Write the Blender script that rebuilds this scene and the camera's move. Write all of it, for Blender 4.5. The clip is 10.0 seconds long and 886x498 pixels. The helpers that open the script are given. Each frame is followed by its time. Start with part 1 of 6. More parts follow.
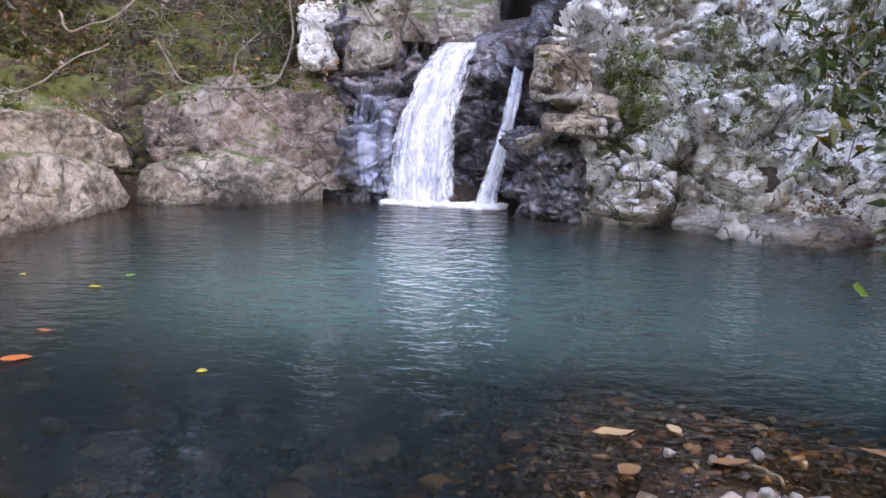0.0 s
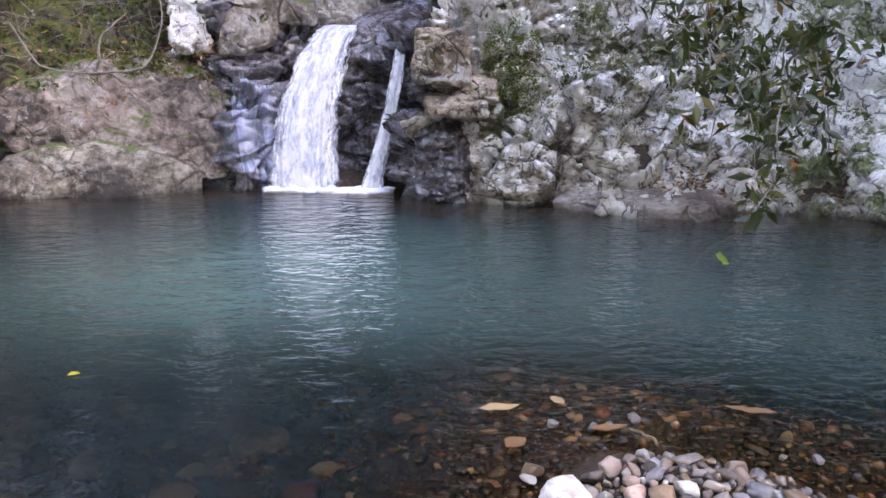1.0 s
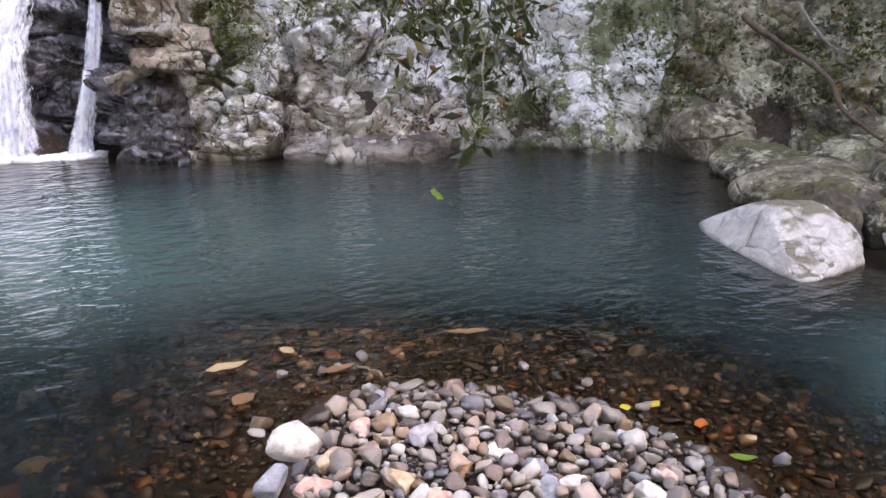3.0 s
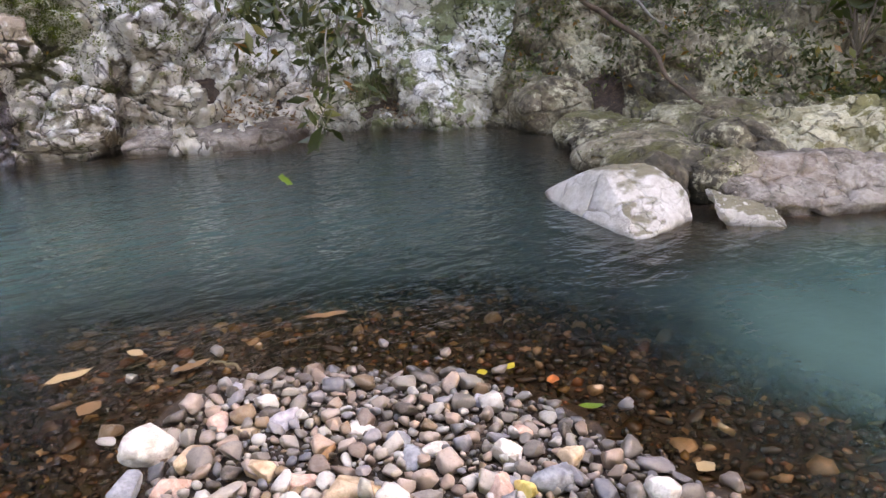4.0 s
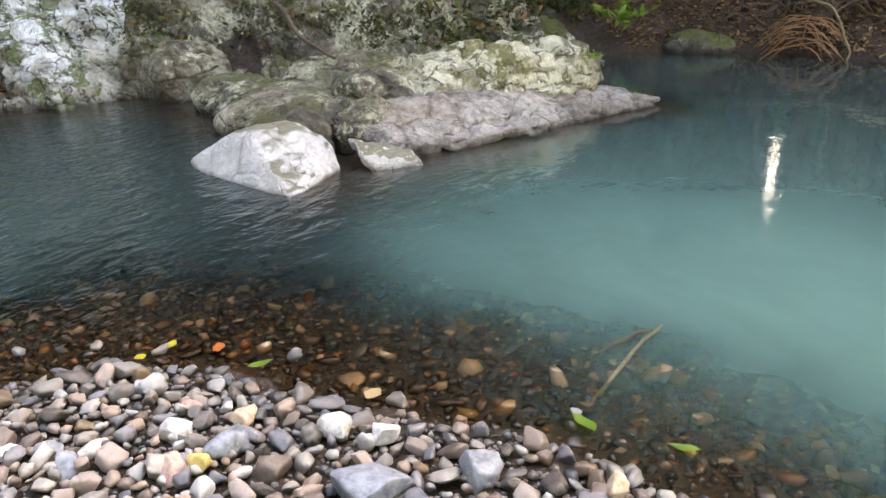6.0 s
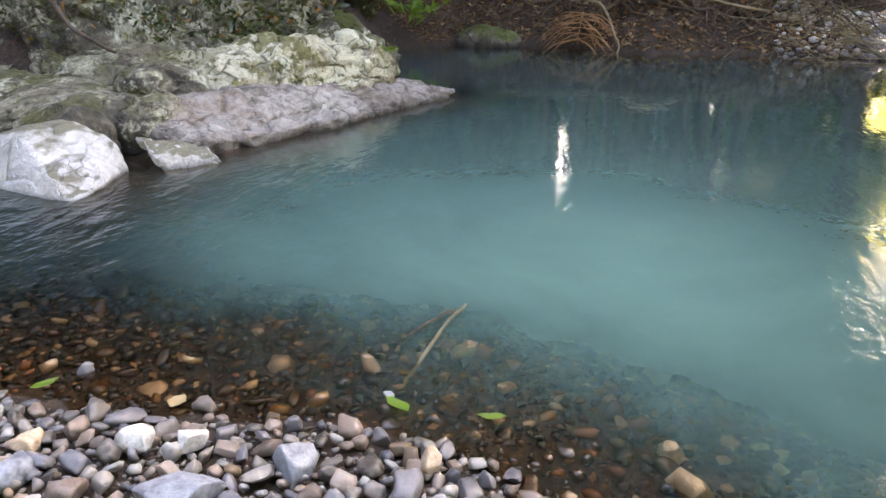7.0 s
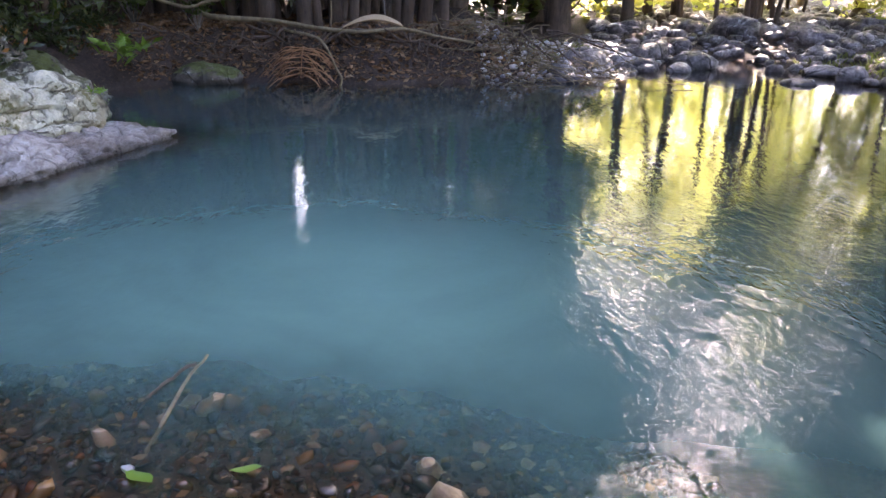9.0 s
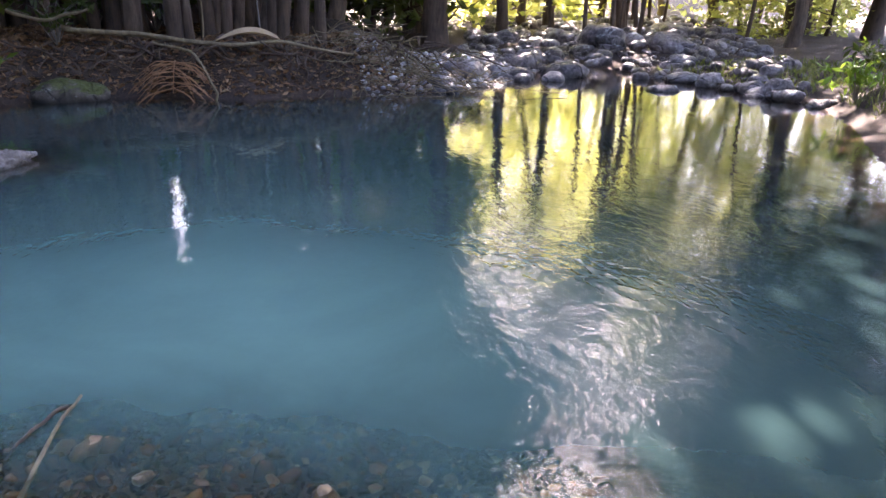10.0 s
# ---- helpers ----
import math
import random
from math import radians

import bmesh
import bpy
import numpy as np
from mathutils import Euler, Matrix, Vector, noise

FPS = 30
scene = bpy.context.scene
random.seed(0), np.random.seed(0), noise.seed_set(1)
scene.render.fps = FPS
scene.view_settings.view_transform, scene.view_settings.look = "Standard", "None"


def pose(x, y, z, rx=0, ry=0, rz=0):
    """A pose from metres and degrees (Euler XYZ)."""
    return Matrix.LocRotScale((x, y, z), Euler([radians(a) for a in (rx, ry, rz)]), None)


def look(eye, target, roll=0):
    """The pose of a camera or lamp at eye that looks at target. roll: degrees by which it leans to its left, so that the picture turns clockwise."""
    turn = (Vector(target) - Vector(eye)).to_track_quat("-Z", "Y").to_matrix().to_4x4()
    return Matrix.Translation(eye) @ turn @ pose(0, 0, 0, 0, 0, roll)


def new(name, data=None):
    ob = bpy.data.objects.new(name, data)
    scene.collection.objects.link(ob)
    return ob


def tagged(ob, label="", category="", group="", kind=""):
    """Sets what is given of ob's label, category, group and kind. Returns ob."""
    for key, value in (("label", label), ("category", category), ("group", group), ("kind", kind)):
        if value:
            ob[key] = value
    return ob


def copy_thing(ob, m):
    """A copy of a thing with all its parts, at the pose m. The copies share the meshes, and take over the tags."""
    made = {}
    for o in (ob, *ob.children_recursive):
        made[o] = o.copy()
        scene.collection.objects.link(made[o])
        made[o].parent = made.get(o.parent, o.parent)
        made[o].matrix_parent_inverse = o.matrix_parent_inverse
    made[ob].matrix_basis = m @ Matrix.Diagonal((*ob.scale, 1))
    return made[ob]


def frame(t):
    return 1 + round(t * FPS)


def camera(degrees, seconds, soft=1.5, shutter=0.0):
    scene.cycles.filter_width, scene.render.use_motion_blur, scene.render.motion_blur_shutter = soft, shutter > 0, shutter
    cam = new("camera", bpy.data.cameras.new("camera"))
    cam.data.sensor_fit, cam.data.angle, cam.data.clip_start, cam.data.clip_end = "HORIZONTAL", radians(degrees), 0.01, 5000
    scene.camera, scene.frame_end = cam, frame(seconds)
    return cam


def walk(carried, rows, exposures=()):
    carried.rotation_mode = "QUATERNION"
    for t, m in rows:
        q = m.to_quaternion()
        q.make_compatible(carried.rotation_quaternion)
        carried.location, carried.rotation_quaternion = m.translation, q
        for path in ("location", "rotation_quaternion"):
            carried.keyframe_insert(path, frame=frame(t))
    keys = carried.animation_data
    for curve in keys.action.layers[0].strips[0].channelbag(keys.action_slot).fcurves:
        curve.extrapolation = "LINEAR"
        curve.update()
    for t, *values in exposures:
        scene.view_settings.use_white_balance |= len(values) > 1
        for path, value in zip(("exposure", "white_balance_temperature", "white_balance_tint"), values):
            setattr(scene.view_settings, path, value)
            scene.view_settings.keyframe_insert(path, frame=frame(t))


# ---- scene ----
cam = camera(61.4, 10.0)
PATH = [
    (0, (0.238, -0.222, 1.551), (0.031, 1.718, 1.108), 1.2),
    (0.5, (0.255, -0.212, 1.554), (0.189, 1.73, 1.085), 0.8),
    (1, (0.279, -0.217, 1.553), (0.362, 1.722, 1.073), 0.9),
    (1.5, (0.318, -0.208, 1.545), (0.519, 1.718, 1.045), 0.7),
    (2, (0.362, -0.207, 1.532), (0.711, 1.693, 1.015), 1.0),
    (2.5, (0.416, -0.225, 1.529), (0.957, 1.617, 0.969), 0.8),
    (4, (0.506, -0.293, 1.511), (1.528, 1.302, 0.869), -1.2),
    (4.5, (0.523, -0.328, 1.504), (1.714, 1.138, 0.847), -1.1),
    (5, (0.536, -0.351, 1.497), (1.853, 0.992, 0.817), -1.7),
    (5.5, (0.555, -0.364, 1.481), (1.985, 0.845, 0.779), -1.9),
    (6, (0.573, -0.383, 1.47), (2.156, 0.583, 0.721), -1.8),
    (7.5, (0.572, -0.427, 1.44), (2.397, -0.106, 0.687), 0.8),
    (8, (0.579, -0.423, 1.46), (2.429, -0.275, 0.715), 0.9),
    (8.5, (0.581, -0.447, 1.459), (2.451, -0.456, 0.75), 1.1),
    (9, (0.603, -0.461, 1.443), (2.478, -0.606, 0.763), 0.7),
    (9.5, (0.587, -0.526, 1.47), (2.448, -0.821, 0.798), 0.8),
    (10, (0.625, -0.476, 1.467), (2.464, -0.913, 0.814), 0.8),
]
walk(cam, [(t, look(eye, target, roll)) for t, eye, target, roll in PATH], exposures=[(0.0, 4.2, 7800, 29), (2.5, 4.25, 8500, 30), (4.5, 4.4, 9600, 26), (6.0, 4.6, 9400, 20), (8.0, 4.3, 7300, 27), (10.0, 3.95, 6500, 33)])

# ---- world, sun and exposure ----
SUN_AZ, SUN_EL = 106.0, 37.0
world = bpy.data.worlds.new("sky")
scene.world = world
world.use_nodes = True
wn = world.node_tree.nodes
sky = wn.new("ShaderNodeTexSky")
sky.sky_type = "NISHITA"
sky.sun_disc = False
sky.sun_elevation = radians(SUN_EL)
sky.sun_rotation = radians(SUN_AZ)
sky.dust_density = 1.6
wn["Background"].inputs["Strength"].default_value = 0.15
world.node_tree.links.new(sky.outputs[0], wn["Background"].inputs[0])

sun = new("sun", bpy.data.lights.new("sun", "SUN"))
sun.data.energy = 5.0
sun.data.angle = radians(0.53)
sun.data.color = (1.0, 0.93, 0.78)
sa, se = radians(SUN_AZ), radians(SUN_EL)
SUN_DIR = Vector((math.sin(sa) * math.cos(se), math.cos(sa) * math.cos(se), math.sin(se)))
sun.matrix_world = look(SUN_DIR * 60, (0, 0, 0))

# ---- noise on arrays ----


def hash3(i, j, k, seed):
    h = (i * 374761393 + j * 668265263 + k * 1274126177 + seed * 974634541) & 0xFFFFFFFF
    h = ((h ^ (h >> 13)) * 1274126177) & 0xFFFFFFFF
    h = ((h ^ (h >> 16)) * 2246822519) & 0xFFFFFFFF
    return ((h ^ (h >> 15)) & 0xFFFFFF) / float(0xFFFFFF)


def vnoise(p, seed=0):
    """Smooth noise, -1 to 1, for an array of places."""
    b = np.floor(p).astype(np.int64)
    f = p - b
    f = f * f * f * (f * (f * 6 - 15) + 10)
    out = 0.0
    for dx in (0, 1):
        wx = f[:, 0] if dx else 1 - f[:, 0]
        for dy in (0, 1):
            wy = f[:, 1] if dy else 1 - f[:, 1]
            for dz in (0, 1):
                wz = f[:, 2] if dz else 1 - f[:, 2]
                out = out + wx * wy * wz * hash3(b[:, 0] + dx, b[:, 1] + dy, b[:, 2] + dz, seed)
    return out * 2 - 1


def fbm(p, octaves=4, seed=0, gain=0.5):
    out, a = 0.0, 1.0
    for o in range(octaves):
        out = out + a * vnoise(p * 2.03**o + 17.3 * o, seed + o)
        a *= gain
    return out


def cells(p, seed=0):
    """Voronoi cells: nearest distance, gap to the second nearest, a random number of the cell, and the way from its seed."""
    b = np.floor(p).astype(np.int64)
    f1 = np.full(len(p), 9.0)
    f2 = np.full(len(p), 9.0)
    rnd = np.zeros(len(p))
    off = np.zeros((len(p), 3))
    for dx in (-1, 0, 1):
        for dy in (-1, 0, 1):
            for dz in (-1, 0, 1):
                c = b + (dx, dy, dz)
                q = c + np.stack([hash3(c[:, 0], c[:, 1], c[:, 2], seed + n) for n in (1, 2, 3)], 1)
                d = np.linalg.norm(p - q, axis=1)
                near = d < f1
                f2 = np.where(near, f1, np.minimum(f2, d))
                rnd = np.where(near, hash3(c[:, 0], c[:, 1], c[:, 2], seed + 9), rnd)
                off = np.where(near[:, None], p - q, off)
                f1 = np.where(near, d, f1)
    return f1, f2 - f1, rnd, off


def smooth01(x, a, b):
    t = np.clip((x - a) / (b - a), 0, 1)
    return t * t * (3 - 2 * t)


def blocks(p, size, seed, tilt=0.5):
    """Broken rock: each cell stands at its own height and tilt; joints between the cells. About -1 to 1."""
    warp = np.stack([fbm(p / size * 0.7 + 31 * n, 2, seed + 40 + n) for n in range(3)], 1)
    q = p / size + 0.25 * warp
    f1, gap, rnd, off = cells(q, seed)
    lean = np.stack([np.sin(rnd * 91.7), np.sin(rnd * 57.3 + 2), np.sin(rnd * 33.1 + 4)], 1)
    return (rnd * 2 - 1) * 0.6 + tilt * (off * lean).sum(1) - 0.65 * (1 - smooth01(gap, 0.0, 0.11))


# ---- meshes ----


def mesh_from(name, verts, faces, material=None, smooth=True, attrs=None):
    me = bpy.data.meshes.new(name)
    verts, faces = np.asarray(verts, np.float32), np.asarray(faces, np.int32)
    k = faces.shape[1]
    me.vertices.add(len(verts))
    me.vertices.foreach_set("co", verts.ravel())
    me.loops.add(faces.size)
    me.loops.foreach_set("vertex_index", faces.ravel())
    me.polygons.add(len(faces))
    me.polygons.foreach_set("loop_start", np.arange(0, faces.size, k, dtype=np.int32))
    me.polygons.foreach_set("use_smooth", np.full(len(faces), smooth))
    for key, values in (attrs or {}).items():
        at = me.attributes.new(key, "FLOAT", "POINT")
        at.data.foreach_set("value", np.asarray(values, np.float32))
    me.update(calc_edges=True)
    me.validate()
    if material:
        me.materials.append(material)
    return me


def part(name, me, material=None, parent=None, label="", m=None):
    """Links a mesh, or a bmesh, as one object under a thing or part."""
    if isinstance(me, bmesh.types.BMesh):
        bm, me = me, bpy.data.meshes.new(name)
        bm.to_mesh(me)
        bm.free()
    if material and not me.materials:
        me.materials.append(material)
    ob = new(name, me)
    if parent:
        ob.parent = parent
    if m:
        ob.matrix_basis = m
    return tagged(ob, label)


def thing(name, label, category, group="", kind="", at=(0, 0, 0)):
    ob = new(name)
    ob.location = at
    ob.empty_display_size = 0.1
    return tagged(ob, label, category, group, kind)


def grid_faces(nu, nv):
    i = np.arange(nu - 1)[:, None] * nv + np.arange(nv - 1)[None]
    i = i.ravel()
    return np.stack([i, i + nv, i + nv + 1, i + 1], 1)


def normals_of(V, nu, nv):
    G = V.reshape(nu, nv, 3)
    n = np.cross(np.gradient(G, axis=0), np.gradient(G, axis=1))
    return (n / (np.linalg.norm(n, axis=2, keepdims=True) + 1e-9)).reshape(-1, 3)


ICO = {}


def ico(level):
    if level not in ICO:
        bm = bmesh.new()
        bmesh.ops.create_icosphere(bm, subdivisions=level, radius=1)
        bm.verts.ensure_lookup_table()
        ICO[level] = (np.array([v.co[:] for v in bm.verts]), np.array([[v.index for v in f.verts] for f in bm.faces]))
        bm.free()
    return ICO[level]


def rock_verts(level, radii, seed, rough=0.12, block=0.0, size=0.5, square=1.0, grit=0.018):
    """A boulder: a squared-off ellipsoid with broken facets and wear."""
    D, F = ico(level)
    r = np.array(radii, float)
    S = np.sign(D) * np.abs(D) ** square
    S = S / np.linalg.norm(S, axis=1, keepdims=True) * (np.abs(D) ** 4).sum(1, keepdims=True) ** (-0.25 * (1 - square))
    P = S * r
    mean = r.mean()
    k = 1 + rough * fbm(P / mean * 1.1 + seed * 7.7, 4, seed)
    if block:
        k = k + block * blocks(P + seed * 3.1, size, seed)
    k = k + grit * fbm(P / mean * (9 if grit < 0.03 else 2.6) + seed, 3, seed + 5)
    return P * k[:, None], F


def tube(points, radii, sides=8, caps=True):
    """Vertices and quads of a tapered limb along points."""
    P = np.array(points, float)
    T = np.gradient(P, axis=0)
    T /= np.linalg.norm(T, axis=1, keepdims=True) + 1e-9
    ref = np.array([0.31, 0.17, 0.93]) if abs(T[0] @ np.array([0.31, 0.17, 0.93])) < 0.9 else np.array([1.0, 0, 0])
    A = np.cross(T, ref)
    A /= np.linalg.norm(A, axis=1, keepdims=True) + 1e-9
    B = np.cross(T, A)
    ang = np.linspace(0, 2 * np.pi, sides, endpoint=False)
    ring = np.cos(ang)[None, :, None] * A[:, None] + np.sin(ang)[None, :, None] * B[:, None]
    V = (P[:, None] + ring * np.array(radii, float)[:, None, None]).reshape(-1, 3)
    F = []
    for i in range(len(P) - 1):
        for j in range(sides):
            k = (j + 1) % sides
            F.append((i * sides + j, i * sides + k, (i + 1) * sides + k, (i + 1) * sides + j))
    return V, np.array(F)


def wiggle(a, b, n, amount, seed, sag=0.0):
    """A crooked line from a to b."""
    t = np.linspace(0, 1, n)[:, None]
    P = np.array(a) * (1 - t) + np.array(b) * t
    w = np.stack([fbm(np.c_[t * 3 + seed * 3.3, t * 0 + k * 9.1, t * 0], 3, seed + k) for k in range(3)], 1)
    P = P + amount * w * np.sin(np.pi * t) ** 0.5
    P[:, 2:] -= sag * 4 * t * (1 - t)
    return P


def join(pieces):
    V, F, n = [], [], 0
    for v, f in pieces:
        V.append(v)
        F.append(np.asarray(f) + n)
        n += len(v)
    return np.concatenate(V), np.concatenate(F)


def leaf_quads(C, size, rng, flat=0.0, slim=0.45, hang=0.0):
    """One folded leaf of four corners and two faces at each place; size varies."""
    n = len(C)
    d = rng.normal(size=(n, 3))
    d[:, 2] = d[:, 2] * (1 - flat) - hang
    d /= np.linalg.norm(d, axis=1, keepdims=True)
    e = rng.normal(size=(n, 3))
    e[:, 2] *= 1 - flat * 0.7
    e -= d * (e * d).sum(1, keepdims=True)
    e /= np.linalg.norm(e, axis=1, keepdims=True)
    s = (size * rng.uniform(0.6, 1.35, n))[:, None]
    up = np.cross(d, e) * s * 0.08
    V = np.stack([C - d * s * 0.5, C + e * s * slim * 0.5 + up, C + d * s * 0.5, C - e * s * slim * 0.5 + up], 1).reshape(-1, 3)
    b = np.arange(n)[:, None] * 4
    return V, np.concatenate([b + [0, 1, 2], b + [0, 2, 3]], 0)


# ---- materials ----


class Nodes:
    def __init__(self, name):
        self.mat = bpy.data.materials.new(name)
        self.mat.use_nodes = True
        self.t = self.mat.node_tree
        self.t.nodes.clear()
        self.out = self.t.nodes.new("ShaderNodeOutputMaterial")

    def add(self, kind, **inputs):
        node = self.t.nodes.new("ShaderNode" + kind)
        for key, value in inputs.items():
            self.put(node, key.replace("_", " "), value)
        return node

    def put(self, node, key, value):
        sock = node.inputs[int(key[1:])] if key[0] == "i" and key[1:].isdigit() else node.inputs[key]
        if isinstance(value, bpy.types.NodeSocket):
            self.t.links.new(value, sock)
        else:
            sock.default_value = value

    def place(self):
        return self.add("NewGeometry").outputs["Position"]

    def local(self):
        return self.add("TexCoord").outputs["Object"]

    def noise(self, vector, scale, detail=4.0, rough=0.55, distort=0.0):
        return self.add("TexNoise", Vector=vector, Scale=scale, Detail=detail, Roughness=rough, Distortion=distort).outputs["Fac"]

    def ramp(self, fac, *stops):
        node = self.add("ValToRGB", Fac=fac)
        el = node.color_ramp.elements
        while len(el) < len(stops):
            el.new(0.5)
        for e, (at, c) in zip(el, stops):
            e.position = at
            e.color = (*c, 1) if isinstance(c, (tuple, list)) else (c, c, c, 1)
        return node.outputs["Color"]

    def mix(self, fac, a, b, how="MIX"):
        node = self.add("MixRGB", Fac=fac)
        node.blend_type = how
        for key, value in (("Color1", a), ("Color2", b)):
            self.put(node, key, value if isinstance(value, bpy.types.NodeSocket) else (*value, 1))
        return node.outputs[0]

    def math(self, how, a, b=0.0):
        node = self.add("Math", i0=a, i1=b)
        node.operation = how
        return node.outputs[0]

    def bump(self, height, strength=0.4, distance=0.02):
        return self.add("Bump", Height=height, Strength=strength, Distance=distance).outputs[0]

    def finish(self, shader):
        self.t.links.new(shader, self.out.inputs["Surface"])
        return self.mat


def rock_material(name, dark, mid, pale, lichen=0.0, lichen_col=(0.62, 0.63, 0.6), moss=0.0, moss_col=(0.075, 0.11, 0.02), rough=0.8, scale=1.0,
                  stain=(0.16, 0.10, 0.06), stain_amount=0.35, cracks=0.6, wet=0.12, flood=None, moss_up=0.3):
    n = Nodes(name)
    p = n.place()
    big = n.noise(p, 1.1 * scale, 5, 0.6, 0.4)
    fine = n.noise(p, 9 * scale, 8, 0.7, 0.2)
    grain = n.noise(p, 60 * scale, 4, 0.7)
    both = n.math("ADD", n.math("MULTIPLY", big, 0.5), n.math("MULTIPLY", fine, 0.5))
    col = n.ramp(both, (0.42, dark), (0.5, mid), (0.575, pale))
    st = n.ramp(n.noise(p, 1.7 * scale, 6, 0.65, 0.8), (0.5, 0.0), (0.66, 1.0))
    col = n.mix(n.math("MULTIPLY", st, stain_amount), col, stain)
    # dark joints and pits
    vor = n.add("TexVoronoi", Vector=n.mix(0.12, p, n.add("TexNoise", Vector=p, Scale=3.0, Detail=4.0).outputs["Color"]), Scale=2.6 * scale)
    vor.feature = "DISTANCE_TO_EDGE"
    line = n.ramp(vor.outputs["Distance"], (0.0, 1.0), (0.05, 0.0))
    line = n.math("MULTIPLY", line, n.ramp(n.noise(p, 2.2, 3), (0.42, 0.0), (0.58, 1.0)))
    vor2 = n.add("TexVoronoi", Vector=n.mix(0.2, p, n.add("TexNoise", Vector=p, Scale=5.0, Detail=4.0).outputs["Color"]), Scale=8.5 * scale)
    vor2.feature = "DISTANCE_TO_EDGE"
    line2 = n.math("MULTIPLY", n.ramp(vor2.outputs["Distance"], (0.0, 0.8), (0.06, 0.0)), n.ramp(n.noise(p, 3.7, 3), (0.48, 0.0), (0.6, 1.0)))
    line = n.math("MAXIMUM", line, line2)
    col = n.mix(n.math("MULTIPLY", line, cracks), col, tuple(c * 0.25 for c in dark))
    if lichen:
        spot = n.math("ADD", n.math("MULTIPLY", n.noise(p, 1.5 * scale, 6, 0.68, 0.7), 0.62), n.math("MULTIPLY", n.noise(p, 11 * scale, 6, 0.72), 0.38))
        if flood:
            above = n.math("SUBTRACT", n.add("SeparateXYZ", Vector=p).outputs["Z"], flood)
            spot = n.math("ADD", spot, n.math("MINIMUM", n.math("MULTIPLY", above, 0.13), 0.03))
        mask = n.ramp(spot, (0.62 - 0.2 * lichen, 0.0), (0.67 - 0.2 * lichen, 1.0))
        crust = n.mix(n.ramp(n.noise(p, 13 * scale, 6, 0.75), (0.4, 0.0), (0.54, 1.0)), tuple(c * 0.55 for c in lichen_col), lichen_col)
        col = n.mix(n.math("MULTIPLY", mask, 0.9), col, crust)
    pit = n.ramp(n.noise(p, 6.5 * scale, 6, 0.7, 0.5), (0.36, 1.0), (0.42, 0.0))
    col = n.mix(n.math("MULTIPLY", pit, 0.75 * cracks), col, tuple(c * 0.4 for c in dark))
    if moss:
        up = n.add("SeparateXYZ", Vector=n.add("NewGeometry").outputs["Normal"]).outputs["Z"]
        m = n.math("SUBTRACT", n.math("ADD", n.math("MULTIPLY", up, moss_up), n.noise(p, 1.9 * scale, 6, 0.65, 0.3)), 0.85 * (moss_up - 0.3))
        mask = n.ramp(m, (0.74 - 0.22 * moss, 0.0), (0.86 - 0.22 * moss, 1.0))
        mcol = n.mix(n.noise(p, 25, 4), tuple(c * 0.5 for c in moss_col), tuple(c * 1.7 for c in moss_col))
        col = n.mix(n.math("MULTIPLY", mask, 0.9), col, mcol)
    col = n.mix(n.math("MULTIPLY", n.math("SUBTRACT", grain, 0.35), 0.7), col, tuple(c * 0.55 for c in dark), "MIX")
    hgt = n.math("ADD", n.math("MULTIPLY", fine, 0.7), n.math("MULTIPLY", grain, 0.25))
    hgt = n.math("SUBTRACT", hgt, n.math("MULTIPLY", line, 0.5))
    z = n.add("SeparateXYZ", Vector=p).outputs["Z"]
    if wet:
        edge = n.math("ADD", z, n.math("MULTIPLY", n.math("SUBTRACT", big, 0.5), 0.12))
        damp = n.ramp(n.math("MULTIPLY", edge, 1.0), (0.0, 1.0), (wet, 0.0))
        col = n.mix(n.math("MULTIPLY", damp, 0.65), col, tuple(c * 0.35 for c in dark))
    sh = n.add("BsdfPrincipled", Base_Color=col, Roughness=n.ramp(fine, (0.3, rough - 0.12), (0.7, min(1.0, rough + 0.1))), Normal=n.bump(hgt, 0.9, 0.07))
    if rough < 0.3:
        n.put(sh, "Coat Weight", 1.0)
        n.put(sh, "Coat Roughness", 0.12)
    return n.finish(sh.outputs[0])


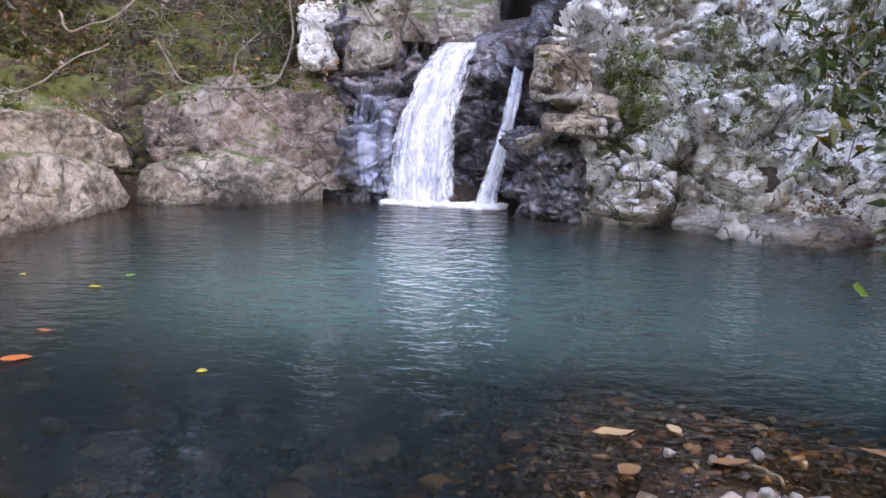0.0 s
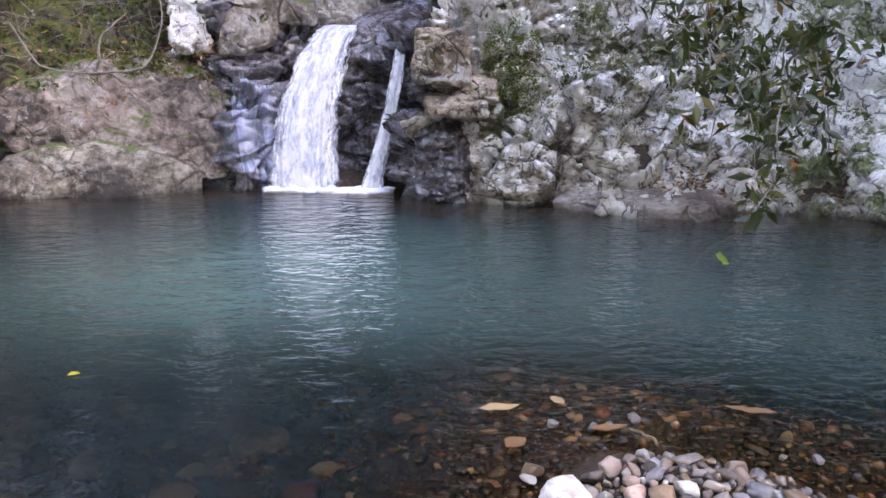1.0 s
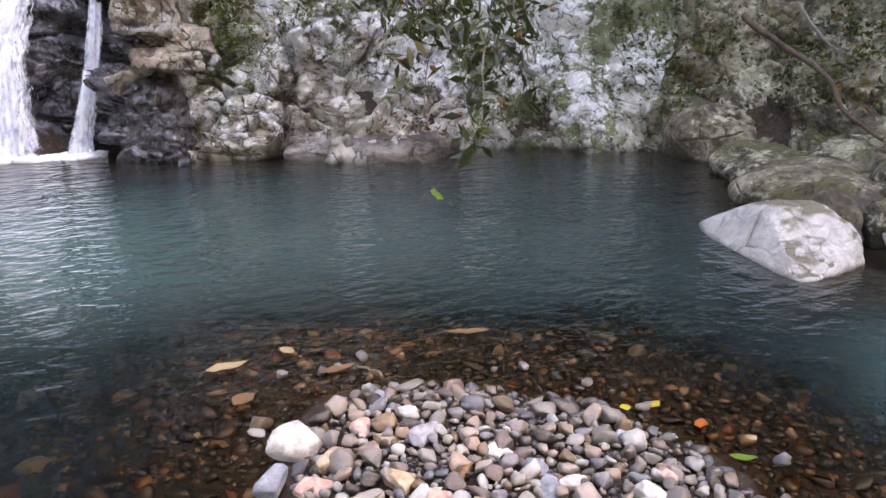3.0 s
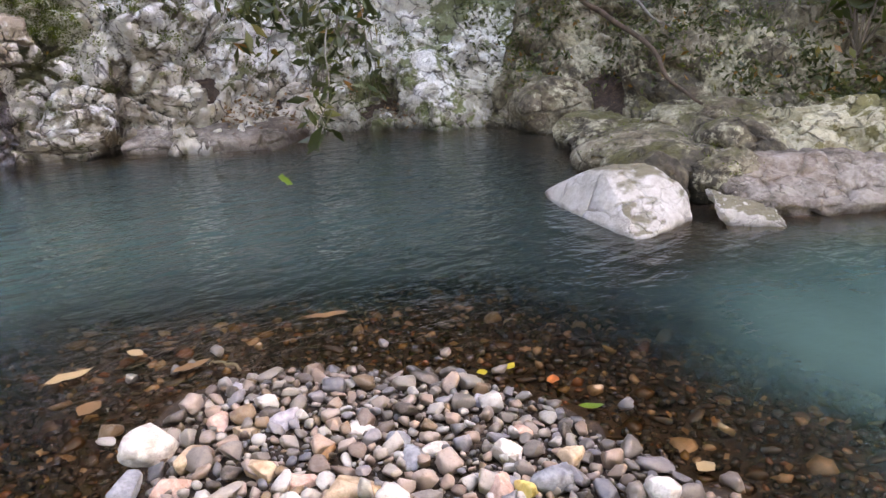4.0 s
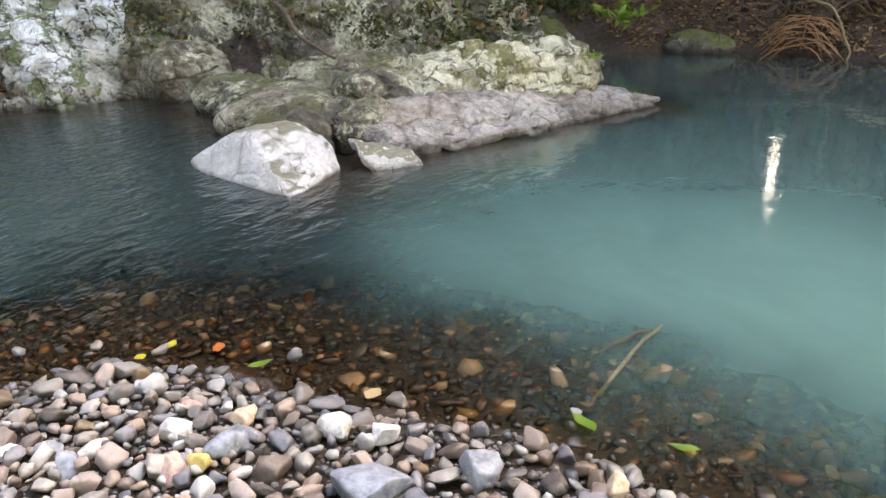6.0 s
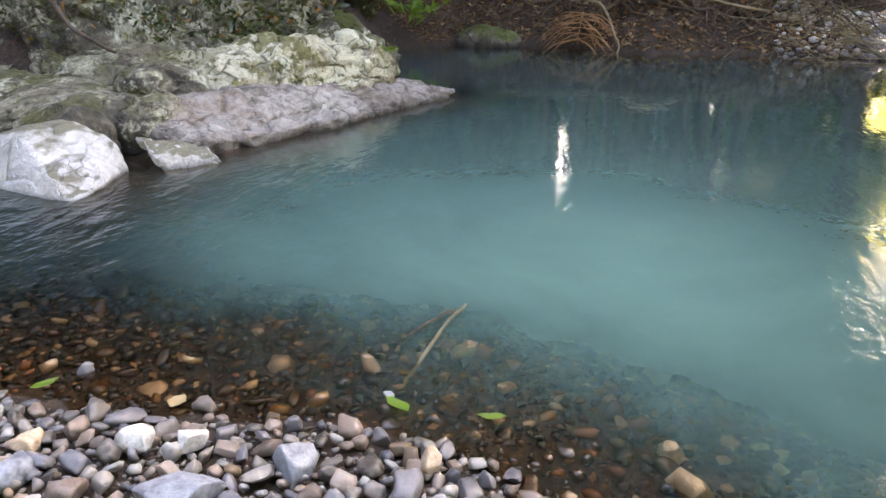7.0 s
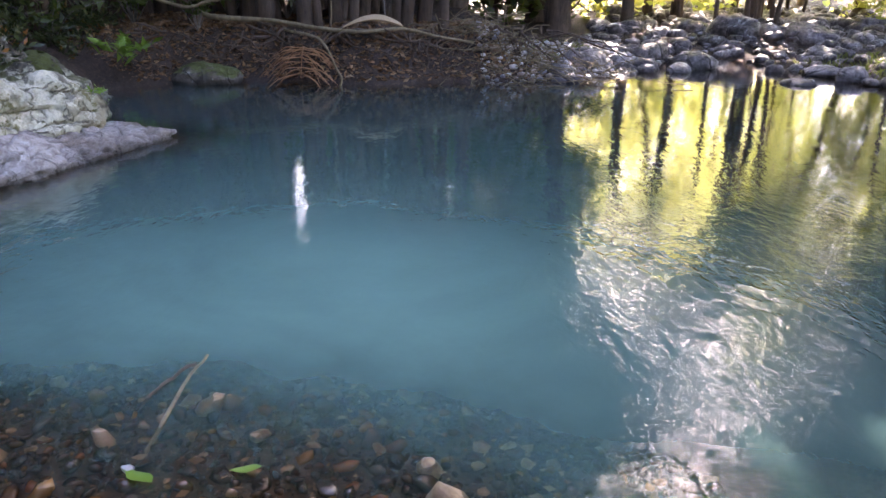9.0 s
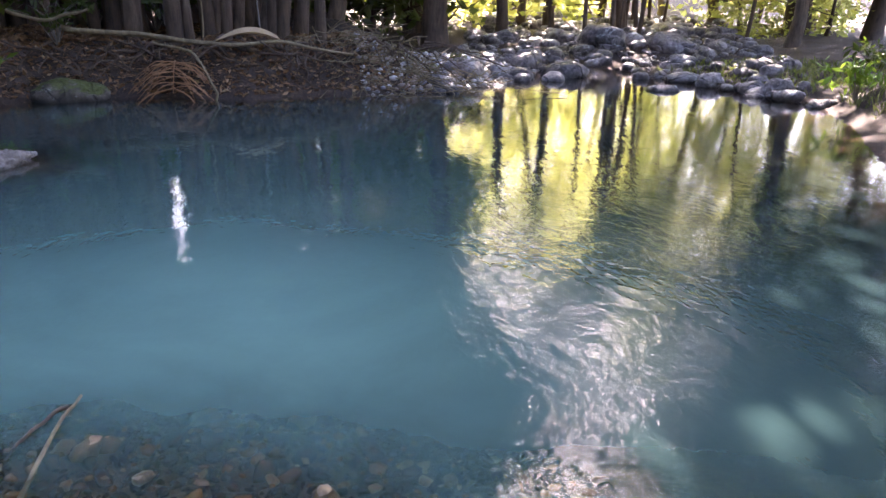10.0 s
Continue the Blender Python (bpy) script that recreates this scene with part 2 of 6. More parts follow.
def cliff_material(name, dark, mid, pale, white, lichen=0.5, moss_col=(0.085, 0.10, 0.02), moss=0.4, flood=0.7, cracks=0.88):
    """A shattered cliff: tan and grey stone below, crisp white lichen crusts above the flood line, olive moss, black pits and joints."""
    n = Nodes(name)
    p = n.place()
    big, med, fine = n.noise(p, 0.9, 4, 0.55, 0.5), n.noise(p, 4.5, 7, 0.68, 0.4), n.noise(p, 24, 6, 0.72)
    col = n.ramp(n.math("ADD", n.math("MULTIPLY", big, 0.45), n.math("MULTIPLY", med, 0.55)), (0.40, dark), (0.46, mid), (0.53, pale), (0.62, tuple(c * 1.25 for c in pale)))
    col = n.mix(n.ramp(n.noise(p, 1.6, 5, 0.6, 0.8), (0.52, 0.0), (0.62, 0.35)), col, (0.24, 0.16, 0.095))
    above = n.math("SUBTRACT", n.add("SeparateXYZ", Vector=p).outputs["Z"], flood)
    spot = n.math("ADD", n.math("MULTIPLY", n.noise(p, 1.25, 3, 0.5, 0.7), 0.5), n.math("MULTIPLY", n.noise(p, 4.2, 7, 0.66, 0.3), 0.5))
    spot = n.math("ADD", spot, n.math("MAXIMUM", n.math("MINIMUM", n.math("MULTIPLY", above, 0.2), 0.03), -0.1))
    crust = n.ramp(spot, (0.60 - 0.2 * lichen, 0.0), (0.635 - 0.2 * lichen, 1.0))
    col = n.mix(n.math("MULTIPLY", crust, 0.92), col, n.ramp(fine, (0.36, tuple(c * 0.6 for c in white)), (0.45, tuple(c * 0.85 for c in white)), (0.6, white)))
    mm = n.math("ADD", n.math("MULTIPLY", n.noise(p, 1.15, 4, 0.6, 0.5), 0.6), n.math("MULTIPLY", n.noise(p, 9, 5, 0.7), 0.4))
    mm = n.ramp(mm, (0.63 - 0.2 * moss, 0.0), (0.66 - 0.2 * moss, 1.0))
    mcol = n.mix(n.noise(p, 30, 4), tuple(c * 0.4 for c in moss_col), tuple(c * 1.8 for c in moss_col))
    col = n.mix(n.math("MULTIPLY", mm, 0.85), col, mcol)
    pit = n.ramp(n.noise(p, 2.6, 6, 0.64, 0.9), (0.35, 1.0), (0.385, 0.0))
    warp = n.mix(0.16, p, n.add("TexNoise", Vector=p, Scale=4.0, Detail=5.0).outputs["Color"])
    lines = 0.0
    for scale, width in ((1.5, 0.022), (4.4, 0.035)):
        vor = n.add("TexVoronoi", Vector=warp, Scale=scale)
        vor.feature = "DISTANCE_TO_EDGE"
        lines = n.math("MAXIMUM", lines, n.math("MULTIPLY", n.ramp(vor.outputs["Distance"], (0.0, 1.0), (width, 0.0)), n.ramp(n.noise(p, 1.9 + scale, 3), (0.44, 0.0), (0.54, 1.0))))
    hole = n.math("MAXIMUM", pit, lines)
    col = n.mix(n.math("MULTIPLY", hole, cracks), col, (0.022, 0.018, 0.014))
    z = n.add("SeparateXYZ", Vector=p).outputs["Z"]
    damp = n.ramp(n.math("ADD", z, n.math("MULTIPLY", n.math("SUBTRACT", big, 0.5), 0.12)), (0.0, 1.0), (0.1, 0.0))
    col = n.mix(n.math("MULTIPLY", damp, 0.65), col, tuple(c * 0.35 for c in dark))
    hgt = n.math("ADD", n.math("ADD", n.math("MULTIPLY", med, 0.9), n.math("MULTIPLY", fine, 0.3)), n.math("SUBTRACT", n.math("MULTIPLY", crust, 0.08), n.math("MULTIPLY", hole, 0.35)))
    sh = n.add("BsdfPrincipled", Base_Color=col, Roughness=0.85, Normal=n.bump(hgt, 1.0, 0.11))
    return n.finish(sh.outputs[0])


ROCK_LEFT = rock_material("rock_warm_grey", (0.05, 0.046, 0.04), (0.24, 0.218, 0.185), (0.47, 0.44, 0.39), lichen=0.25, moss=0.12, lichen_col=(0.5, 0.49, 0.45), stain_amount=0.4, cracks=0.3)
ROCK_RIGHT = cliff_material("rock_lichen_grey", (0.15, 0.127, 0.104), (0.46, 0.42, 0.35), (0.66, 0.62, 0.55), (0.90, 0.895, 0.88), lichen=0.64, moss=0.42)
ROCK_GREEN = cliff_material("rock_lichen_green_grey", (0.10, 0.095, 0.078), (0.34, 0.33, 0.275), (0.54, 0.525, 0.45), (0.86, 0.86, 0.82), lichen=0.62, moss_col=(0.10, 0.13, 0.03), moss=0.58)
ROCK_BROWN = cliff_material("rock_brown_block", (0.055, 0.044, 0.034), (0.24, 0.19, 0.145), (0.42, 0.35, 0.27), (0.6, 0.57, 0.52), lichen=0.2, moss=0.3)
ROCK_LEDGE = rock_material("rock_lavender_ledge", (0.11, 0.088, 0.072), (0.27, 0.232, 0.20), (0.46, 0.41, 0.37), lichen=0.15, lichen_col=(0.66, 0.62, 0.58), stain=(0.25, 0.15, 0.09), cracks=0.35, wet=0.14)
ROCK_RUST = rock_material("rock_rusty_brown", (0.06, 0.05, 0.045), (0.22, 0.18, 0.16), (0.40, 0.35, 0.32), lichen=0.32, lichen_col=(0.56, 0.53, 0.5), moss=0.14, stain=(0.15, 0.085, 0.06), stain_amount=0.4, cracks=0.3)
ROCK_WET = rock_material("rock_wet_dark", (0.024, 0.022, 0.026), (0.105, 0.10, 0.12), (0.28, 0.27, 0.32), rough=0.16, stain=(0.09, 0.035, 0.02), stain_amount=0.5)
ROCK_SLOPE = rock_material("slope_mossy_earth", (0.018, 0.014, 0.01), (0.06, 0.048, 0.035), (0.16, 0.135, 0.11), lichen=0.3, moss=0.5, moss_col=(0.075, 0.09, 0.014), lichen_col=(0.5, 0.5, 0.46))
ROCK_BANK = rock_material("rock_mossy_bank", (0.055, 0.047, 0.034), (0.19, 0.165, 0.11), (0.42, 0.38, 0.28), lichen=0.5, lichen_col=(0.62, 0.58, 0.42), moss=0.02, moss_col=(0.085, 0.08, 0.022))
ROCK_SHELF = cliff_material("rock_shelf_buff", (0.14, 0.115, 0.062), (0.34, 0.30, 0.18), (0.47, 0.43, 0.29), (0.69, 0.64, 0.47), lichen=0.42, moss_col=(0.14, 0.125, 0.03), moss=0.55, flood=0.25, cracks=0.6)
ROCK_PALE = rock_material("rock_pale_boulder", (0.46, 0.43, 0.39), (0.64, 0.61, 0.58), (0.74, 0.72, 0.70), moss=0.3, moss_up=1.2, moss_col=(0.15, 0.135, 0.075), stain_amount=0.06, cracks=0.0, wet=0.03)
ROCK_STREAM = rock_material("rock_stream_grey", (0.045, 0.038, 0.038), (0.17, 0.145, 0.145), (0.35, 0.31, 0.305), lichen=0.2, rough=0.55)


def pebble_material(name, dull=1.0, rough=0.55, wetness=False):
    """Stones of many colours, by the random number of each object or island."""
    n = Nodes(name)
    info = n.add("ObjectInfo").outputs["Random"]
    isl = n.add("NewGeometry").outputs["Random Per Island"]
    pick = n.math("FRACT", n.math("ADD", n.math("MULTIPLY", info, 7.31), n.math("MULTIPLY", isl, 3.17)))
    stops = [(0.0, (0.30, 0.26, 0.24)), (0.11, (0.56, 0.44, 0.38)), (0.22, (0.20, 0.205, 0.24)), (0.30, (0.60, 0.42, 0.33)), (0.40, (0.72, 0.67, 0.62)), (0.53, (0.11, 0.085, 0.075)),
             (0.58, (0.36, 0.345, 0.385)), (0.70, (0.38, 0.235, 0.13)), (0.76, (0.54, 0.475, 0.42)), (0.86, (0.27, 0.185, 0.15)), (0.92, (0.80, 0.77, 0.73))]
    if wetness:
        stops = [(0.0, (0.030, 0.019, 0.012)), (0.26, (0.075, 0.034, 0.016)), (0.42, (0.022, 0.02, 0.021)), (0.62, (0.13, 0.07, 0.028)), (0.72, (0.05, 0.032, 0.024)),
                 (0.80, (0.46, 0.31, 0.12)), (0.86, (0.12, 0.123, 0.135)), (0.90, (0.42, 0.19, 0.09)), (0.945, (0.9, 0.78, 0.6))]
    node = n.add("ValToRGB", Fac=pick)
    node.color_ramp.interpolation = "CONSTANT"
    el = node.color_ramp.elements
    while len(el) < len(stops):
        el.new(0.5)
    for e, (at, c) in zip(el, stops):
        e.position, e.color = at, (*[v * dull * k for v, k in zip(c, (1.25, 0.95, 0.8) if wetness else (1, 1, 1))], 1)
    p = n.place()
    fine = n.noise(p, 38, 6, 0.7, 0.3)
    col = n.mix(n.ramp(fine, (0.4, 0.0), (0.7, 0.4)), node.outputs[0], (0.55 * dull, 0.5 * dull, 0.45 * dull) if not wetness else (0.07, 0.05, 0.03))
    col = n.mix(n.ramp(n.noise(p, 130, 3), (0.55, 0.0), (0.75, 0.4)), col, (0.09, 0.08, 0.07))
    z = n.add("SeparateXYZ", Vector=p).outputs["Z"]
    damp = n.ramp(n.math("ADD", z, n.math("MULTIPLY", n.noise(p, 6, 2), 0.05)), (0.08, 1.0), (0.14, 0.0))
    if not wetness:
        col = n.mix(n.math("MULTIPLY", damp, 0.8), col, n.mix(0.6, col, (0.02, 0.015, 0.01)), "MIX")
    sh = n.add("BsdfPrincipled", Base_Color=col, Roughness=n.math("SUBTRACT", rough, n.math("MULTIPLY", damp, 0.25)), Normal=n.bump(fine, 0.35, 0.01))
    return n.finish(sh.outputs[0])


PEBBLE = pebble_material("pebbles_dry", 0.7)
PEBBLE_WET = pebble_material("stones_under_water", 0.34, 0.4, True)


def ground_material():
    n = Nodes("earth_and_gravel")
    p = n.place()
    a = n.noise(p, 2.0, 6, 0.65, 0.5)
    b = n.noise(p, 22, 6, 0.75)
    col = n.ramp(n.math("ADD", n.math("MULTIPLY", a, 0.4), n.math("MULTIPLY", b, 0.6)), (0.32, (0.01, 0.0065, 0.0045)), (0.5, (0.035, 0.021, 0.014)), (0.68, (0.11, 0.066, 0.042)))
    litter = n.ramp(n.noise(p, 45, 3, 0.6, 1.0), (0.6, 0.0), (0.68, 1.0))
    col = n.mix(n.math("MULTIPLY", litter, 0.6), col, (0.26, 0.16, 0.09))
    sh = n.add("BsdfPrincipled", Base_Color=col, Roughness=0.9, Normal=n.bump(n.math("ADD", b, a), 0.8, 0.05))
    return n.finish(sh.outputs[0])


GROUND = ground_material()


def bark_material(name, dark, pale):
    n = Nodes(name)
    p = n.place()
    s = n.add("VectorMath", i0=p, i1=(14.0, 14.0, 2.2))
    s.operation = "MULTIPLY"
    a = n.noise(s.outputs[0], 1.0, 6, 0.7, 0.5)
    b = n.noise(p, 3, 4)
    col = n.ramp(n.math("ADD", n.math("MULTIPLY", a, 0.65), n.math("MULTIPLY", b, 0.35)), (0.35, dark), (0.68, pale))
    sh = n.add("BsdfPrincipled", Base_Color=col, Roughness=0.85, Normal=n.bump(a, 0.7, 0.03))
    return n.finish(sh.outputs[0])


BARK = bark_material("bark_brown", (0.03, 0.019, 0.013), (0.14, 0.095, 0.062))
BARK_PALE = bark_material("bark_pale", (0.05, 0.035, 0.025), (0.2, 0.145, 0.10))
ROOT = bark_material("root_tan", (0.09, 0.065, 0.035), (0.30, 0.235, 0.13))
TWIG = bark_material("twig_grey", (0.10, 0.085, 0.07), (0.32, 0.29, 0.25))


def leaf_material(name, stops, glow=0.45, gloss=0.35, trans=(0.25, 0.34, 0.03)):
    n = Nodes(name)
    isl = n.add("NewGeometry").outputs["Random Per Island"]
    mott = n.noise(n.place(), 40, 3)
    node = n.add("ValToRGB", Fac=isl)
    el = node.color_ramp.elements
    while len(el) < len(stops):
        el.new(0.5)
    for e, (at, c) in zip(el, stops):
        e.position, e.color = at, (*c, 1)
    col = n.mix(n.math("MULTIPLY", mott, 0.5), node.outputs[0], tuple(c * 0.5 for c in stops[0][1]))
    front = n.add("BsdfPrincipled", Base_Color=col, Roughness=gloss)
    back = n.add("BsdfTranslucent", Color=n.mix(0.55, node.outputs[0], trans))
    sh = n.add("MixShader", Fac=glow, i1=front.outputs[0], i2=back.outputs[0])
    return n.finish(sh.outputs[0])


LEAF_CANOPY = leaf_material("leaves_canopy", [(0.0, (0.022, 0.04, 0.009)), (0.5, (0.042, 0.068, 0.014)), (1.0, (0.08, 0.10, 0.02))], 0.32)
# sunlight is put into these leaf colours, far brighter than the canopy's
LEAF_SUNNY = leaf_material("leaves_sunlit_yellow_green", [(0.0, (0.22, 0.27, 0.04)), (0.5, (0.34, 0.38, 0.07)), (1.0, (0.5, 0.48, 0.12))], 0.62, 0.5, (0.88, 0.88, 0.26))
LEAF_SHRUB = leaf_material("leaves_shrub_dark", [(0.0, (0.011, 0.019, 0.007)), (0.5, (0.03, 0.048, 0.015)), (0.82, (0.08, 0.10, 0.03)), (0.94, (0.2, 0.19, 0.05)), (0.98, (0.34, 0.12, 0.02))], 0.22, 0.35)
LEAF_LITTER = leaf_material("leaves_fallen_brown", [(0.0, (0.09, 0.045, 0.02)), (0.4, (0.20, 0.11, 0.05)), (0.8, (0.32, 0.17, 0.07)), (1.0, (0.42, 0.30, 0.17))], 0.15, 0.6, (0.3, 0.15, 0.04))
LEAF_GREEN = leaf_material("leaves_fresh_green", [(0.0, (0.10, 0.20, 0.02)), (1.0, (0.22, 0.36, 0.05))], 0.4, 0.4, (0.3, 0.45, 0.04))
LEAF_YELLOW = leaf_material("leaf_yellow", [(0.0, (0.55, 0.42, 0.03)), (1.0, (0.62, 0.5, 0.06))], 0.2, 0.45, (0.5, 0.4, 0.03))
LEAF_ORANGE = leaf_material("leaf_orange", [(0.0, (0.55, 0.16, 0.03)), (1.0, (0.5, 0.12, 0.04))], 0.2, 0.45, (0.5, 0.15, 0.03))
LEAF_TAN = leaf_material("leaf_tan", [(0.0, (0.42, 0.29, 0.14)), (1.0, (0.5, 0.36, 0.2))], 0.15, 0.55, (0.4, 0.25, 0.1))
LEAF_FROND = leaf_material("frond_orange_brown", [(0.0, (0.24, 0.11, 0.045)), (1.0, (0.4, 0.2, 0.085))], 0.2, 0.5, (0.4, 0.18, 0.05))
GRASS = leaf_material("grass_pale_green", [(0.0, (0.09, 0.11, 0.03)), (0.6, (0.18, 0.19, 0.07)), (1.0, (0.30, 0.27, 0.13))], 0.4, 0.6)
MOSS = leaf_material("moss_tufts", [(0.0, (0.045, 0.065, 0.01)), (0.6, (0.10, 0.14, 0.018)), (1.0, (0.19, 0.24, 0.03))], 0.3, 0.8)


def water_material():
    """A turbid pool: clear over the shallows, milky turquoise where it is deep, with a mirror skin and small ripples.
    Its body colour also holds lit and shaded areas.
    """
    n = Nodes("pool_water")
    p = n.place()
    dep = n.add("Attribute")
    dep.attribute_name = "depth"
    chop = n.add("Attribute")
    chop.attribute_name = "chop"
    thick = n.math("ADD", n.math("MULTIPLY", n.math("POWER", dep.outputs["Fac"], 2.0), 3.2), n.math("MULTIPLY", dep.outputs["Fac"], 1.1))
    milk_light = n.add("Attribute")
    milk_light.attribute_name = "silt_light"
    cloud = n.noise(p, 0.7, 5, 0.55, 0.6)
    wisp = n.math("ADD", n.math("MULTIPLY", n.ramp(cloud, (0.3, 0.0), (0.7, 1.0)), 0.6), 0.7)
    thick = n.math("MULTIPLY", n.math("MULTIPLY", thick, wisp), n.math("ADD", n.math("MULTIPLY", milk_light.outputs["Fac"], 3.2), 0.85))
    turbid = n.math("SUBTRACT", 1.0, n.math("POWER", 2.718, n.math("MULTIPLY", thick, -1.0)))
    # body colour: dark for shaded water, turquoise for lit and silty water
    fac = n.math("MULTIPLY", n.math("ADD", n.math("MULTIPLY", n.ramp(cloud, (0.35, 0.0), (0.7, 1.0)), 0.3), 0.7), milk_light.outputs["Fac"])
    body = n.mix(fac, (0.009, 0.017, 0.02), (0.10, 0.205, 0.182))
    diffuse = n.add("BsdfDiffuse", Color=body)
    clear = n.add("BsdfTransparent", Color=(0.76, 0.67, 0.55, 1))
    inside = n.add("MixShader", Fac=turbid, i1=clear.outputs[0], i2=diffuse.outputs[0])
    st = n.add("VectorMath", i0=p, i1=(1.0, 1.7, 1.0))
    st.operation = "MULTIPLY"
    r1 = n.noise(st.outputs[0], 3.4, 3, 0.5, 0.5)
    r2 = n.noise(st.outputs[0], 9.0, 3, 0.5, 0.5)
    r3 = n.noise(p, 1.3, 2, 0.5, 0.3)
    hgt = n.math("ADD", n.math("ADD", n.math("MULTIPLY", r1, 0.9), n.math("MULTIPLY", r2, 0.42)), n.math("MULTIPLY", r3, 0.5))
    hgt = n.math("MULTIPLY", hgt, chop.outputs["Fac"])
    nor = n.bump(hgt, 1.0, 0.03)
    gloss = n.add("BsdfGlossy", Color=(1, 1, 1, 1), Roughness=0.004, Normal=nor)
    face = n.add("LayerWeight", Blend=0.5, Normal=nor).outputs["Facing"]
    fres = n.math("ADD", n.math("MULTIPLY", n.math("POWER", face, 5.0), 0.98), 0.02)
    sh = n.add("MixShader", Fac=fres, i1=inside.outputs[0], i2=gloss.outputs[0])
    return n.finish(sh.outputs[0])


WATER = water_material()


def fall_material():
    n = Nodes("falling_water")
    at = n.add("Attribute")
    at.attribute_name = "across"
    al = n.add("Attribute")
    al.attribute_name = "along"
    v = n.add("CombineXYZ", X=n.math("MULTIPLY", at.outputs["Fac"], 11.0), Y=n.math("MULTIPLY", al.outputs["Fac"], 9.0))
    a = n.noise(v.outputs[0], 1.0, 6, 0.65, 0.6)
    v2 = n.add("CombineXYZ", X=n.math("MULTIPLY", at.outputs["Fac"], 34.0), Y=n.math("MULTIPLY", al.outputs["Fac"], 34.0))
    b = n.noise(v2.outputs[0], 1.0, 4, 0.7, 0.4)
    edge = n.add("Attribute")
    edge.attribute_name = "edge"
    s = n.math("ADD", n.math("MULTIPLY", a, 0.6), n.math("MULTIPLY", b, 0.4))
    dens = n.ramp(n.math("ADD", s, n.math("MULTIPLY", edge.outputs["Fac"], 0.5)), (0.62, 0.0), (0.84, 1.0))
    shade = n.ramp(s, (0.40, (0.36, 0.41, 0.52)), (0.53, (0.95, 0.95, 0.97)))
    white = n.add("BsdfPrincipled", Base_Color=shade, Roughness=0.35, Normal=n.bump(s, 0.8, 0.04))
    tr = n.add("BsdfTranslucent", Color=(0.8, 0.84, 0.92, 1))
    body = n.add("MixShader", Fac=0.3, i1=white.outputs[0], i2=tr.outputs[0])
    clear = n.add("BsdfTransparent", Color=(0.9, 0.92, 0.95, 1))
    sh = n.add("MixShader", Fac=dens, i1=clear.outputs[0], i2=body.outputs[0])
    return n.finish(sh.outputs[0])


FALL = fall_material()


def film_material():
    """A thin glossy sheet of water over dark rock, in soft streaks; its blue is painted sky sheen."""
    n = Nodes("water_film")
    at, al, edge = [n.add("Attribute") for _ in range(3)]
    at.attribute_name, al.attribute_name, edge.attribute_name = "across", "along", "edge"
    v = n.add("CombineXYZ", X=n.math("MULTIPLY", at.outputs["Fac"], 7.0), Y=n.math("MULTIPLY", al.outputs["Fac"], 3.0))
    a = n.noise(v.outputs[0], 1.0, 5, 0.6, 0.4)
    fine = n.noise(n.place(), 26, 4, 0.6)
    dens = n.math("MULTIPLY", n.ramp(n.math("ADD", a, edge.outputs["Fac"]), (0.62, 0.0), (1.05, 1.0)), 0.72)
    skin = n.add("BsdfPrincipled", Base_Color=n.ramp(a, (0.35, (0.26, 0.30, 0.44)), (0.65, (0.52, 0.57, 0.72))), Roughness=0.12, Normal=n.bump(n.math("ADD", fine, a), 0.5, 0.03))
    sh = n.add("MixShader", Fac=dens, i1=n.add("BsdfTransparent").outputs[0], i2=skin.outputs[0])
    return n.finish(sh.outputs[0])


FILM_SHEEN = film_material()


def foam_material():
    n = Nodes("foam")
    p = n.place()
    a = n.noise(p, 30, 5, 0.7)
    sh = n.add("BsdfPrincipled", Base_Color=(0.82, 0.84, 0.88, 1), Roughness=0.6, Normal=n.bump(a, 0.8, 0.02))
    return n.finish(sh.outputs[0])


FOAM = foam_material()

# ---- the pool's shoreline, counter-clockwise from the gravel bar ----
SHORE = np.array([
    (2.3, -0.3), (2.42, 0.3), (2.4, 0.6), (2.3, 1.0), (2.25, 1.5), (2.1, 2.05), (1.7, 2.35), (1.3, 2.6), (1.0, 2.55), (0.78, 2.2), (0.5, 1.6),
    (0.0, 1.1), (-0.9, 0.8), (-2.2, 1.0), (-3.8, 2.0), (-5.0, 4.0), (-4.85, 6.3), (-4.55, 7.3), (-4.45, 8.35), (-3.3, 8.45), (-2.4, 8.98), (-1.5, 9.2), (-0.1, 9.45),
    (0.1, 8.85), (0.75, 8.4), (1.95, 8.1), (2.7, 7.65), (3.2, 7.5), (3.9, 7.95), (4.7, 7.95), (5.1, 7.3), (5.4, 7.05), (6.1, 7.1), (6.2, 6.2), (5.85, 5.4),
    (5.6, 4.7), (5.3, 3.6), (4.9, 2.9), (5.0, 2.6), (5.65, 2.4), (6.8, 2.05), (7.8, 1.6), (8.1, 1.9), (8.0, 2.6), (8.4, 3.3), (9.5, 3.6), (11.0, 3.2),
    (11.75, 2.5), (11.95, 0.9), (11.45, -0.2), (11.9, -1.3), (11.8, -2.5), (12.5, -4.1), (13.3, -4.7), (15.6, -6.1), (15.4, -7.4), (12.9, -7.75), (11.3, -7.8), (10.0, -8.2),
    (8.2, -7.25), (6.0, -5.75), (4.2, -5.0), (2.6, -4.2), (1.0, -3.2), (0.75, -2.2), (1.4, -1.2)])


